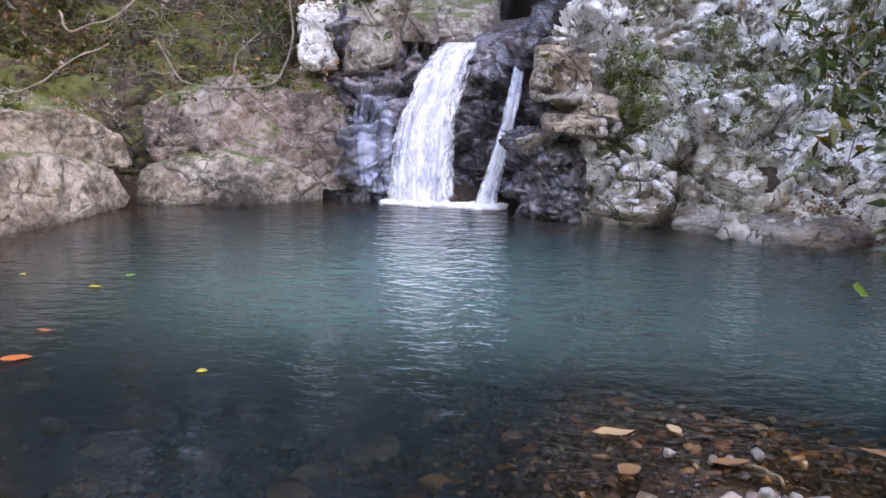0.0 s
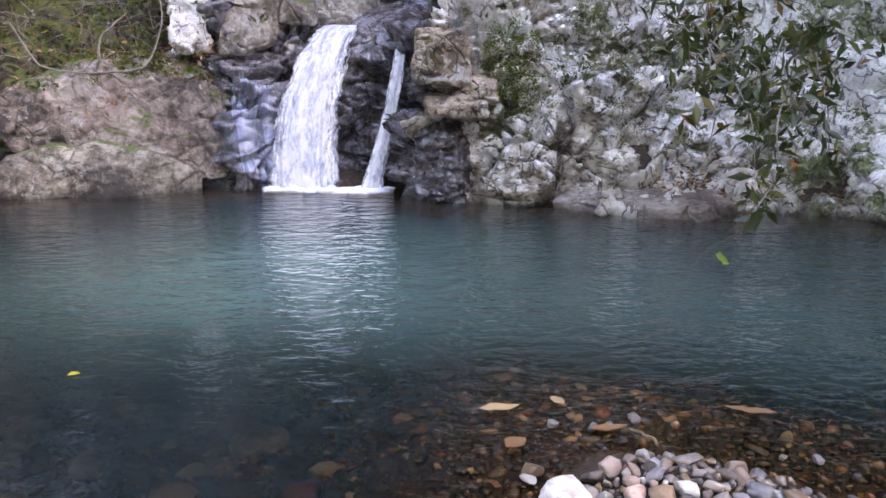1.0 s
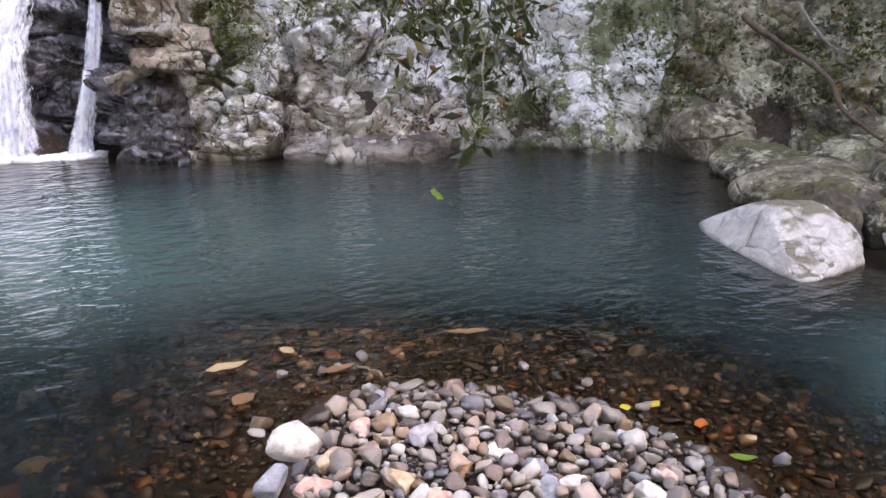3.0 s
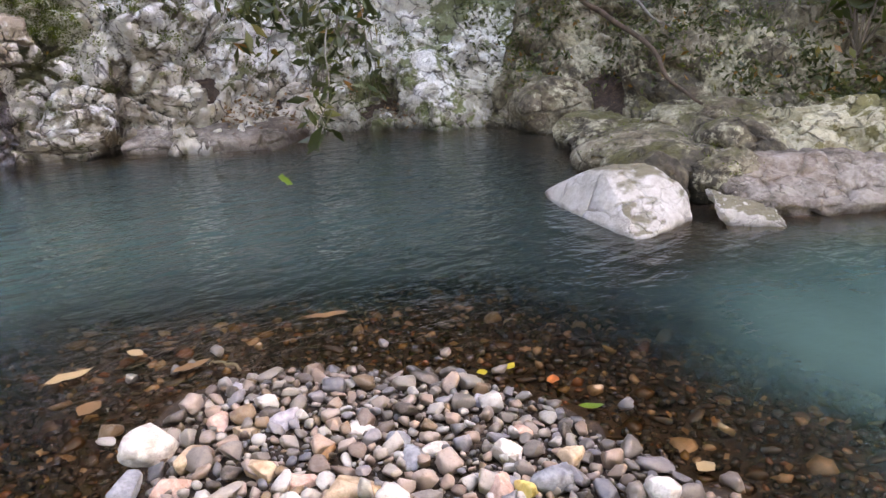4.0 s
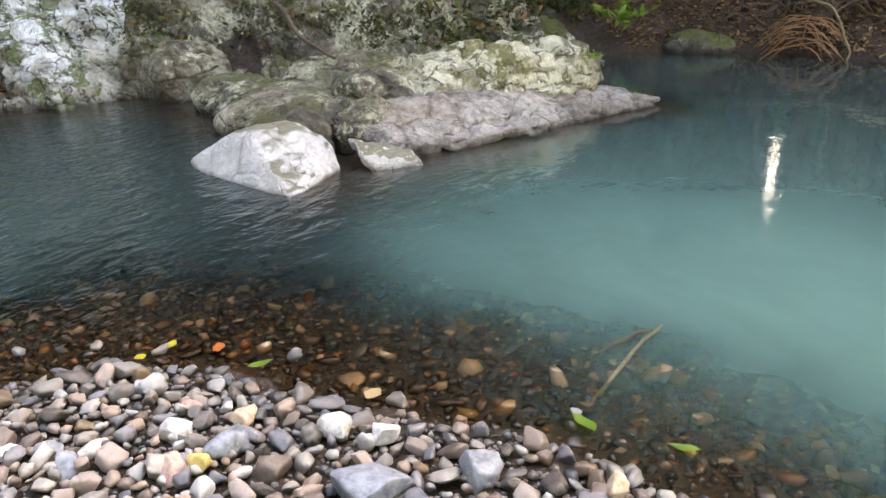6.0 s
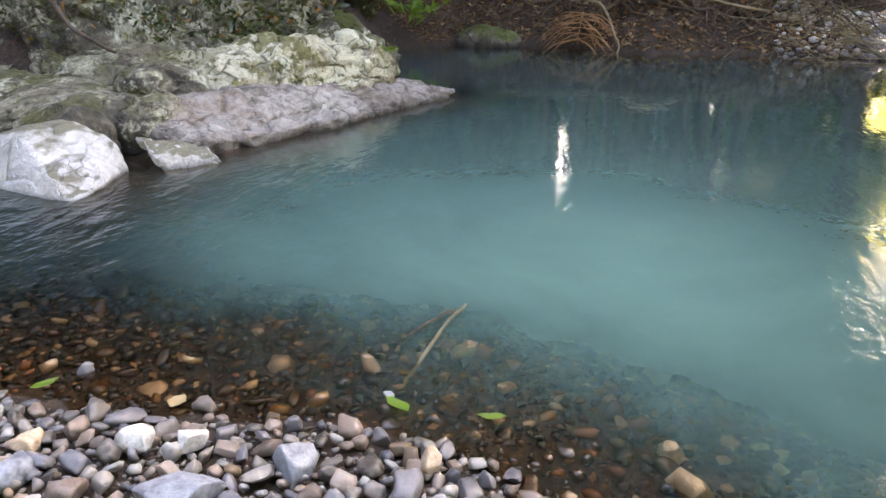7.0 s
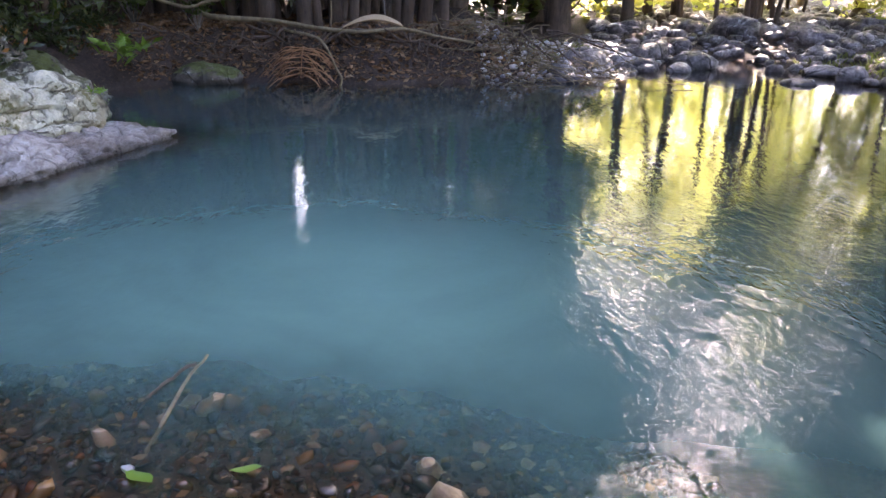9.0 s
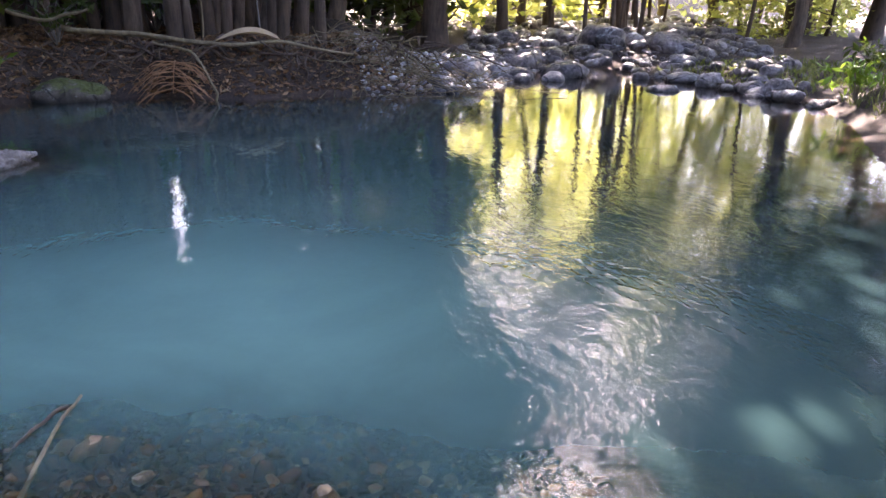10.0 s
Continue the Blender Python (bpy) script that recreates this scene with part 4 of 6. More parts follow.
hull_rock("rock_shelf", "smooth tan rock slab overhanging a dark groove on the shelf", [(5.12, 2.98, 0.15), (5.7, 2.6, 0.13), (6.7, 2.2, 0.13), (7.0, 2.25, 0.14), (5.2, 3.25, 0.3), (5.8, 2.9, 0.32), (6.7, 2.45, 0.28), (6.9, 2.9, 0.3), (5.5, 3.6, 0.3), (5.4, 3.1, 0.02), (6.7, 2.5, 0.02), (6.5, 3.0, 0.0)], ROCK_LEDGE, 16, 7, 0.03, 0.03, 0.5, 1)
hull_rock("rock_shelf", "upper lump of buff rock with yellow moss on the shelf", [(6.0, 2.95, 0.2), (6.6, 2.5, 0.2), (7.3, 2.15, 0.18), (7.78, 2.05, 0.15), (6.25, 3.15, 0.52), (7.05, 2.5, 0.62), (7.5, 2.4, 0.64), (7.78, 2.25, 0.42), (7.8, 2.8, 0.4), (6.9, 3.4, 0.55),
          (6.3, 3.9, 0.45), (7.6, 3.2, 0.1), (6.2, 3.9, 0.0)], ROCK_SHELF, 23, 8, 0.05, 0.07, 0.42, 1)
for k, (x, y, z, rx, ry, rz, s) in enumerate([(5.45, 3.75, 0.1, 0.66, 0.5, 0.26, 31), (5.75, 4.45, 0.08, 0.75, 0.55, 0.26, 32), (6.15, 5.3, 0.08, 0.6, 0.5, 0.24, 33), (6.75, 4.4, 0.2, 0.85, 0.6, 0.32, 34),
                                             (5.3, 3.25, 0.12, 0.3, 0.26, 0.26, 35), (6.05, 3.6, 0.2, 0.5, 0.4, 0.3, 36), (6.5, 6.6, 0.2, 0.55, 0.5, 0.4, 37)]):
    boulder("boulder", "mossy olive boulder on the rock bank beside the shelf", (x, y, z), (rx, ry, rz), ROCK_BANK, s, 40 * k, 5, 0.14, 0.1, 0.35, 0.85, "bank boulders")
hull_rock("boulder", "pale lichened slab leaning at the foot of the cliff", [(5.0, 7.5, -0.2), (5.25, 7.0, -0.1), (6.05, 7.0, -0.1), (6.1, 7.4, 0.2), (5.2, 7.2, 0.25), (5.9, 7.2, 0.25), (5.6, 7.9, 0.9), (5.2, 8.1, 0.8), (6.0, 7.9, 0.6), (5.6, 8.4, 0.2)], ROCK_GREEN, 41, 7, 0.04, 0.05, 0.4, 1)

# ---- rocks of the near side ----
hull_rock("boulder", "long low smooth grey rock at the waterline", [(-4.5, 8.4, -0.3), (-4.42, 8.3, 0.0), (-4.46, 8.5, 0.38), (-3.9, 8.5, 0.6), (-3.3, 8.55, 0.64), (-2.7, 8.8, 0.45), (-2.25, 9.0, 0.05), (-2.3, 9.2, 0.3), (-4.2, 9.2, 0.5),
          (-3.3, 8.36, -0.3), (-2.3, 9.0, -0.3), (-3.2, 9.3, 0.6)], ROCK_LEFT, 42, 8, 0.05, 0.018, 0.6, 1)
hull_rock("boulder", "broad smooth brown-grey rock stained with rust", [(-4.5, 8.6, 0.5), (-4.62, 8.8, 1.15), (-3.6, 9.08, 1.46), (-2.9, 9.35, 1.5), (-2.35, 9.4, 1.35), (-2.0, 9.35, 1.0), (-1.98, 9.15, 0.1), (-2.2, 9.1, 0.6), (-2.8, 8.95, 0.78), (-3.5, 8.75, 0.78), (-2.6, 9.9, 1.7),
          (-4.3, 9.8, 1.5), (-2.0, 9.8, 1.1), (-3.0, 8.8, 0.2)], ROCK_RUST, 43, 8, 0.07, 0.04, 0.6, 1)
hull_rock("boulder", "large rounded grey boulder in the pool's edge", [(-4.75, 6.1, -0.3), (-5.1, 5.0, -0.3), (-4.62, 6.6, 0.0), (-4.42, 7.6, 0.0), (-4.38, 8.15, 0.1), (-4.5, 8.0, 0.45), (-4.72, 7.2, 0.72), (-4.95, 6.4, 0.78), (-5.3, 5.2, 0.7), (-5.7, 6.8, 0.9),
          (-5.3, 8.0, 0.7), (-4.5, 7.5, -0.3)], ROCK_LEFT, 45, 8, 0.06, 0.022, 0.8, 1)
hull_rock("boulder", "grey boulder leaning behind the pool's edge", [(-4.95, 7.5, 0.5), (-4.45, 8.35, 0.4), (-4.5, 8.3, 0.75), (-4.75, 7.6, 1.2), (-4.95, 6.9, 1.2), (-5.4, 6.0, 1.05), (-5.6, 5.2, 0.9), (-6.2, 6.8, 1.4), (-5.4, 8.4, 1.3), (-5.0, 8.7, 0.6),
          (-5.2, 6.2, 0.4)], ROCK_LEFT, 46, 8, 0.06, 0.03, 0.6, 1)

hull_rock("rock_shelf", "low pale lavender ledge along the foot of the cliff", [(1.75, 8.05, -0.2), (2.6, 7.5, -0.2), (3.25, 7.25, -0.2), (3.95, 7.75, -0.2), (1.9, 8.0, 0.08), (2.65, 7.55, 0.14), (3.25, 7.32, 0.13), (3.85, 7.75, 0.1), (2.1, 8.3, 0.2),
          (3.0, 7.9, 0.22), (3.9, 8.2, 0.2), (3.0, 8.2, -0.2)], ROCK_LEDGE, 47, 7, 0.03, 0.03, 0.4, 1)

# ---- rocks by the fall ----
hull_rock("boulder", "round grey boulder perched above the waterfall", [(-1.45, 9.75, 2.0), (-0.95, 9.7, 2.0), (-1.4, 9.9, 2.42), (-1.0, 9.9, 2.4), (-1.2, 9.68, 2.3), (-1.2, 10.2, 2.3), (-1.5, 10.1, 2.1), (-0.95, 10.1, 2.1)], ROCK_LEFT, 51, 5, 0.03, 0.01, 0.3, 2)
for k, (pts, lab) in enumerate([
    ([(0.28, 8.55, 1.35), (0.95, 8.4, 1.3), (0.3, 8.6, 1.95), (0.9, 8.5, 1.9), (0.25, 9.2, 1.4), (1.0, 9.1, 1.3), (0.3, 9.2, 2.0), (0.95, 9.2, 1.95)], "blocky brown rock stacked beside the waterfall"),
    ([(0.4, 8.3, 0.98), (1.1, 8.15, 0.98), (0.4, 8.35, 1.12), (1.1, 8.2, 1.15), (0.4, 9.0, 0.95), (1.2, 8.9, 0.95), (0.45, 9.0, 1.2), (1.2, 8.9, 1.2)], "jutting flat rock ledge beside the waterfall"),
    ([(0.75, 8.4, 1.15), (1.25, 8.3, 1.15), (0.8, 8.45, 1.45), (1.25, 8.4, 1.4), (0.7, 9.0, 1.15), (1.35, 8.9, 1.1), (0.8, 9.0, 1.5), (1.3, 8.95, 1.45)], "blocky grey rock stacked beside the waterfall")]):
    hull_rock("boulder", lab, pts, ROCK_BROWN, 60 + k, 7, 0.03, 0.035, 0.3, 1, "stacked blocks")
hull_rock("boulder", "brown wet rock splitting the waterfall at its lip", [(-0.5, 9.62, 1.6), (-0.1, 9.66, 1.55), (-0.42, 9.7, 2.05), (-0.2, 9.75, 1.95), (-0.6, 10.1, 1.6), (0.0, 10.1, 1.6), (-0.35, 10.1, 2.05)], ROCK_WET, 71, 6, 0.03, 0.03, 0.25, 1)
hull_rock("boulder", "dark wet brown rock at the foot of the narrow strand", [(0.12, 8.75, -0.3), (0.2, 8.6, 0.2), (0.55, 8.3, -0.3), (0.95, 8.15, -0.3), (0.3, 8.6, 0.75), (0.7, 8.35, 0.85), (0.9, 8.25, 0.3), (0.35, 9.2, 0.9), (0.95, 8.9, 0.9), (0.2, 9.2, -0.2), (1.0, 8.8, -0.2)], ROCK_WET, 73, 7, 0.05, 0.07, 0.3, 1)
hull_rock("boulder", "small dark rock at the foot of the wet wall", [(-1.95, 8.98, -0.2), (-1.68, 8.94, -0.2), (-1.9, 8.98, 0.22), (-1.72, 8.97, 0.26), (-1.95, 9.3, 0.2), (-1.65, 9.3, 0.2), (-1.8, 9.3, -0.2)], ROCK_WET, 72, 5, 0.02, 0.02, 0.2, 1)

hull_rock("boulder", "pale grey rock slab above the waterfall", [(-1.7, 10.3, 2.0), (-0.3, 10.3, 2.05), (-1.8, 10.4, 2.5), (-0.4, 10.4, 2.4), (-1.7, 11.5, 3.1), (-0.2, 11.5, 2.9), (-0.2, 11.4, 2.0), (-1.9, 11.3, 2.0)], ROCK_LEFT, 75, 7, 0.04, 0.04, 0.5, 1)
hull_rock("boulder", "smooth dark grey slab sloping down to the lip of the fall", [(-0.55, 9.75, 1.75), (0.3, 9.7, 1.7), (-0.6, 10.4, 2.2), (0.5, 10.2, 2.35), (-0.4, 11.2, 2.4), (0.8, 11.0, 2.6), (0.4, 10.6, 1.6), (-0.5, 10.6, 1.6)], ROCK_WET, 76, 7, 0.02, 0.012, 0.5, 2)
hull_rock("boulder", "pale weathered rock slab beside the waterfall", [(-2.15, 9.5, 1.6), (-1.5, 9.55, 1.75), (-2.2, 9.7, 2.5), (-1.55, 9.75, 2.5), (-2.2, 10.5, 2.9), (-1.4, 10.6, 2.8), (-1.5, 10.3, 1.8), (-2.2, 10.2, 1.6)], ROCK_LEFT, 77, 7, 0.03, 0.03, 0.4, 1)
hull_rock("boulder", "white lichened rock at the top of the mossy slope", [(-2.75, 9.5, 1.6), (-2.25, 9.45, 1.65), (-2.8, 9.65, 2.4), (-2.3, 9.6, 2.45), (-2.9, 10.4, 2.6), (-2.2, 10.3, 2.6), (-2.3, 10.3, 1.6)], ROCK_RIGHT, 78, 7, 0.03, 0.04, 0.3, 1)

# ---- gravel bar ----
rng = np.random.default_rng(11)
bar = thing("gravel_bar", "bank of rounded pink, grey and white pebbles at the water", "gravel", kind="structure")
STONES, CHIPS = [], []


def chip(V, r, g):
    """Flatten a stone on a few broken sides."""
    V = V.copy()
    for _ in range(g.integers(4, 9)):
        d = g.normal(size=3)
        d /= np.linalg.norm(d)
        h = g.uniform(0.42, 0.8) * np.sqrt(((d * r) ** 2).sum())
        over = np.maximum(V @ d - h, 0)
        V -= (over * g.uniform(0.85, 0.98))[:, None] * d
    return V


for k in range(22):
    r = np.array((1.2, 0.9, 0.6)) * rng.uniform(0.72, 1.3, 3)
    g = np.random.default_rng(700 + k)
    V, F = rock_verts(3, r, 200 + k, 0.22, 0.13, 0.8, g.uniform(0.62, 0.95), 0.05)
    V = chip(V, r, g) + 0.02 * fbm(V * 3.5, 3, k)[:, None] * V
    STONES.append((V, F, mesh_from("stone", V, F, PEBBLE)))
    g = np.random.default_rng(700 + k)
    V, F = rock_verts(2 if k % 2 else 1, r, 200 + k, 0.22, 0.13, 0.8, g.uniform(0.62, 0.95), 0.05)
    CHIPS.append((chip(V, r, g), F))


def scatter(n, box, sizes, keep, rng, gap=0.8):
    """Places (x, y, radius) that do not crowd one another, largest first."""
    cell = {}
    out = []
    for r in sorted(sizes(rng, n), reverse=True):
        for _ in range(6):
            x, y = rng.uniform(box[0], box[1]), rng.uniform(box[2], box[3])
            if not keep(x, y):
                continue
            i, j = int(x / 0.16), int(y / 0.16)
            if any((x - a) ** 2 + (y - b) ** 2 < (gap * (r + q)) ** 2 for u in (i - 1, i, i + 1) for v in (j - 1, j, j + 1) for a, b, q in cell.get((u, v), ())):
                continue
            cell.setdefault((i, j), []).append((x, y, r))
            out.append((x, y, r))
            break
    return out


bx, by = np.arange(-2.5, 4.5, 0.05), np.arange(-4, 5.5, 0.05)
BD = shore_distance(*[a.ravel() for a in np.meshgrid(bx, by, indexing="ij")]).reshape(len(bx), len(by))


def bar_distance(x, y):
    return BD[min(max(int((x + 2.5) / 0.05), 0), len(bx) - 1), min(max(int((y + 4) / 0.05), 0), len(by) - 1)]


dry = scatter(19000, (0.1, 2.6, -1.2, 2.75), lambda g, n: np.clip(0.0075 + g.gamma(1.0, 0.0074, n), 0.0075, 0.05), lambda x, y: bar_distance(x, y) > 0.02 + (0.09 if y > 1.3 else 0.03) + 0.04 * math.sin(7 * x + 5 * y), rng, 0.78)
zs = terrain(*np.array(dry)[:, :2].T)
fine = []
picked = 0
for (x, y, r), z in zip(dry, zs):
    k = rng.integers(len(STONES))
    tx, ty, tz = rng.normal() * 20, rng.normal() * 20, rng.uniform(0, 360)
    m = pose(x, y, z + 0.32 * r + (0.01 if r > 0.02 else 0), tx, ty, tz) @ Matrix.Diagonal((r, r, r, 1))
    if picked < 300 and r > 0.015 and x + 0.9 * y > 1.75:
        part("stone", STONES[k][2], None, bar, m=m)
        picked += 1
    else:
        M = np.array(m)
        sv_, sf_ = STONES[k][:2] if r > 0.03 else CHIPS[k]
        fine.append((sv_ @ M[:3, :3].T + M[:3, 3], sf_))
V, F = join(fine)
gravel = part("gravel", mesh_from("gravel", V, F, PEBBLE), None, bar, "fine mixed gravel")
tagged(gravel, kind="stuff")


def lone_stone(at, radii, material, seed, label, turn=0, square=0.85):
    r = np.array(radii)
    V, F = rock_verts(4, r, seed, 0.16, 0.05, 0.12, square)
    V = chip(V, r, np.random.default_rng(seed))
    tagged(part("cobble", mesh_from("cobble", V, F, material), None, None, label, pose(*at, 8, -6, turn)), label, "stone")


def stone_material(name, dark, pale, scale=22):
    n = Nodes(name)
    p = n.place()
    a, b = n.noise(p, scale, 6, 0.65, 0.3), n.noise(p, 90, 4, 0.7)
    col = n.mix(n.ramp(b, (0.5, 0.0), (0.72, 0.45)), n.ramp(a, (0.36, dark), (0.6, pale)), tuple(c * 0.45 for c in dark))
    return n.finish(n.add("BsdfPrincipled", Base_Color=col, Roughness=0.6, Normal=n.bump(n.math("ADD", a, n.math("MULTIPLY", b, 0.4)), 0.5, 0.01)).outputs[0])


STONE_WHITE = stone_material("stone_white", (0.40, 0.36, 0.33), (0.76, 0.74, 0.71))
STONE_SLATE = stone_material("stone_slate", (0.15, 0.16, 0.19), (0.32, 0.34, 0.38))
STONE_PINK = stone_material("stone_pink", (0.42, 0.25, 0.20), (0.66, 0.46, 0.39))
STONE_TAN = stone_material("stone_tan", (0.36, 0.24, 0.15), (0.60, 0.46, 0.33))
STONE_LAVENDER = stone_material("stone_lavender", (0.26, 0.25, 0.28), (0.46, 0.44, 0.48))
STONE_RUST = stone_material("stone_rust", (0.22, 0.10, 0.05), (0.42, 0.24, 0.12))
STONE_YELLOW = stone_material("stone_yellow", (0.48, 0.36, 0.10), (0.68, 0.55, 0.22))
for k, (x, y, z, r, mat, lab) in enumerate([
    (0.86, 2.14, 0.07, 0.1, STONE_WHITE, "large lumpy white stone at the edge of the gravel"), (0.93, 1.99, 0.06, 0.065, STONE_TAN, "round cream stone beside the large white one"),
    (2.08, 0.94, 0.1, 0.065, STONE_WHITE, "bright white stone near the waterline"), (2.12, 0.8, 0.1, 0.055, STONE_WHITE, "cream white stone near the waterline"),
    (2.11, 0.46, 0.1, 0.085, STONE_SLATE, "flat blue-grey slate stone on the gravel"), (1.86, 0.68, 0.12, 0.14, STONE_SLATE, "broad angular grey stone bedded in the gravel"),
    (1.22, 2.38, 0.05, 0.062, STONE_LAVENDER, "rounded lavender grey stone at the waterline"), (0.72, 1.93, 0.06, 0.075, STONE_SLATE, "smooth blue-grey stone on the gravel edge"),
    (0.84, 1.88, 0.06, 0.08, STONE_PINK, "pink stone on the gravel edge"), (1.27, 2.0, 0.08, 0.08, STONE_LAVENDER, "broad lavender stone on the gravel"),
    (1.11, 1.76, 0.09, 0.075, STONE_TAN, "tan stone bedded in the gravel"), (1.17, 1.62, 0.09, 0.062, STONE_PINK, "dusty pink stone bedded in the gravel"),
    (1.55, 1.66, 0.09, 0.042, STONE_SLATE, "blue-grey pebble on the gravel"), (1.53, 1.53, 0.1, 0.055, STONE_SLATE, "greenish grey stone on the gravel"),
    (1.47, 1.79, 0.08, 0.06, STONE_WHITE, "smooth white stone on the gravel"), (1.33, 1.73, 0.09, 0.038, STONE_RUST, "rust-brown pebble on the gravel"),
    (1.72, 1.18, 0.12, 0.045, STONE_YELLOW, "yellow pebble on the gravel"), (1.84, 1.17, 0.11, 0.08, STONE_SLATE, "angular dark grey stone on the gravel"),
    (1.08, 2.13, 0.06, 0.068, STONE_PINK, "pale pink stone near the waterline"), (1.15, 2.02, 0.07, 0.06, STONE_TAN, "cream and tan stone on the gravel"),
    (1.63, 1.54, 0.09, 0.044, STONE_WHITE, "white oval pebble on the gravel"), (1.95, 1.47, 0.07, 0.048, STONE_PINK, "dull pink stone on the gravel"),
    (1.82, 1.4, 0.09, 0.072, STONE_WHITE, "pale lumpy stone on the gravel"), (1.98, 1.26, 0.09, 0.053, STONE_TAN, "pale tan stone on the gravel"),
    (1.66, 1.22, 0.11, 0.06, STONE_PINK, "brownish pink stone on the gravel"), (1.28, 1.47, 0.1, 0.1, STONE_TAN, "broad tan stone bedded in the gravel"),
    (2.23, 0.09, 0.09, 0.045, STONE_TAN, "tan oval stone near the waterline"), (1.98, 1.75, 0.05, 0.045, STONE_LAVENDER, "lavender stone at the waterline")]):
    g = np.random.default_rng(820 + k)
    lone_stone((x, y, z - 0.015), (r * g.uniform(0.95, 1.2), r * g.uniform(0.7, 0.9), r * g.uniform(0.5, 0.75)), mat, 301 + k, lab, g.uniform(0, 180), g.uniform(0.65, 0.95))

for k in range(70):
    x, y = rng.uniform(0.6, 2.7), rng.uniform(0.0, 2.9)
    if not -0.28 < bar_distance(x, y) < -0.02:
        continue
    r = rng.uniform(0.018, 0.04)
    part("stone", STONES[rng.integers(len(STONES))][2], None, bar, m=pose(x, y, 0.012 - 0.1 * r, rng.uniform(-15, 15), rng.uniform(-15, 15), rng.uniform(0, 360)) @ Matrix.Diagonal((r, r, r, 1)))

# ---- stones on the pool bed ----
wet = scatter(24000, (-1.8, 3.7, -1.5, 4.2), lambda g, n: np.clip(0.008 + g.gamma(1.25, 0.0082, n), 0.008, 0.07), lambda x, y: -2.6 < bar_distance(x, y) < 0.14, rng, 0.76)
wet += [(x, y, r) for x, y, r in zip(rng.uniform(-2.2, 0.6, 90), rng.uniform(1.2, 4.4, 90), rng.uniform(0.05, 0.13, 90)) if -2.6 < bar_distance(x, y) < -0.25]
zs = terrain(*np.array(wet)[:, :2].T)
under = []
for (x, y, r), z in zip(wet, zs):
    k = rng.integers(len(STONES))
    M = np.array(pose(x, y, min(z + 0.25 * r, 0.004 - 0.5 * r), rng.uniform(-15, 15), rng.uniform(-15, 15), rng.uniform(0, 360)) @ Matrix.Diagonal((r, r, r * 0.8, 1)))
    sv_, sf_ = CHIPS[k - k % 2] if r < 0.04 else CHIPS[k]
    under.append((sv_ @ M[:3, :3].T + M[:3, 3], sf_))
V, F = join(under)
tagged(part("bed_stones", mesh_from("bed_stones", V, F, PEBBLE_WET)), "brown and ochre stones under the shallow water", "stones", kind="stuff")

n = Nodes("stone_sunken_ochre")
nf = n.noise(n.place(), 14, 6, 0.65, 0.3)
STONE_SUNKEN = n.finish(n.add("BsdfPrincipled", Base_Color=n.ramp(nf, (0.34, (0.10, 0.07, 0.04)), (0.62, (0.42, 0.34, 0.2))), Roughness=0.5, Normal=n.bump(nf, 0.4, 0.02)).outputs[0])
for k, (x, y, r) in enumerate([(-0.46, 3.1, 0.15), (-0.74, 2.91, 0.08), (-1.23, 2.99, 0.1), (-0.73, 3.78, 0.09), (-1.26, 3.63, 0.07), (-1.12, 3.58, 0.06), (-1.71, 3.38, 0.14), (-1.83, 2.96, 0.09), (-1.66, 3.91, 0.12), (-1.37, 3.84, 0.07),
                               (-2.7, 3.77, 0.12), (-2.21, 3.21, 0.1), (-0.2, 3.6, 0.07), (-0.95, 3.3, 0.05), (-1.95, 3.7, 0.06), (-0.1, 2.75, 0.07)]):
    V, F = rock_verts(3, (r, r * 0.75, r * 0.45), 340 + k, 0.2, 0.1, 0.2, 0.85)
    tagged(part("cobble", mesh_from("cobble", V, F, STONE_SUNKEN), None, None, "", pose(x, y, float(terrain([x], [y])[0]) + 0.25 * r, 5, -5, 47 * k)), "ochre stone lying on the dark pool bed", "stone", "sunken stones")

far_out = []
g8 = np.random.default_rng(88)
while len(far_out) < 300:
    x, y = g8.uniform(-2.4, 3.7), g8.uniform(-1.6, 4.4)
    if not -1.7 < bar_distance(x, y) < -0.3 or (x < 0.4 and g8.uniform() < 0.7):
        continue
    r, k = 0.01 + g8.gamma(1.5, 0.009), g8.integers(len(CHIPS))
    M = np.array(pose(x, y, float(terrain([x], [y])[0]) + 0.3 * r, g8.normal() * 15, g8.normal() * 15, g8.uniform(0, 360)) @ Matrix.Diagonal((r, r, r, 1)))
    far_out.append((CHIPS[k][0] @ M[:3, :3].T + M[:3, 3], CHIPS[k][1]))
V, F = join(far_out)
tagged(part("drowned_stones", mesh_from("drowned_stones", V, F, stone_material("stone_drowned_ochre", (0.12, 0.07, 0.03), (0.36, 0.26, 0.14), 9))), "ochre and tan stones strewn over the pool bed", "stones", kind="stuff")

# ---- leaves ----


def leaf_mesh(length, width, seed, curl=0.15):
    """A pointed leaf with a folded midrib and a curl."""
    t = np.linspace(0, 1, 7)
    w = width * np.sin(np.pi * t**0.8) ** 0.8
    x = (t - 0.5) * length
    z = curl * length * ((t - 0.5) ** 2) * 2
    g = np.random.default_rng(seed)
    wob = g.normal(size=7) * 0.06 * width
    rows = []
    for i in range(7):
        rows += [(x[i], -w[i] / 2 + wob[i], z[i] + 0.18 * w[i]), (x[i], wob[i], z[i]), (x[i], w[i] / 2 + wob[i], z[i] + 0.18 * w[i])]
    return np.array(rows), grid_faces(7, 3)


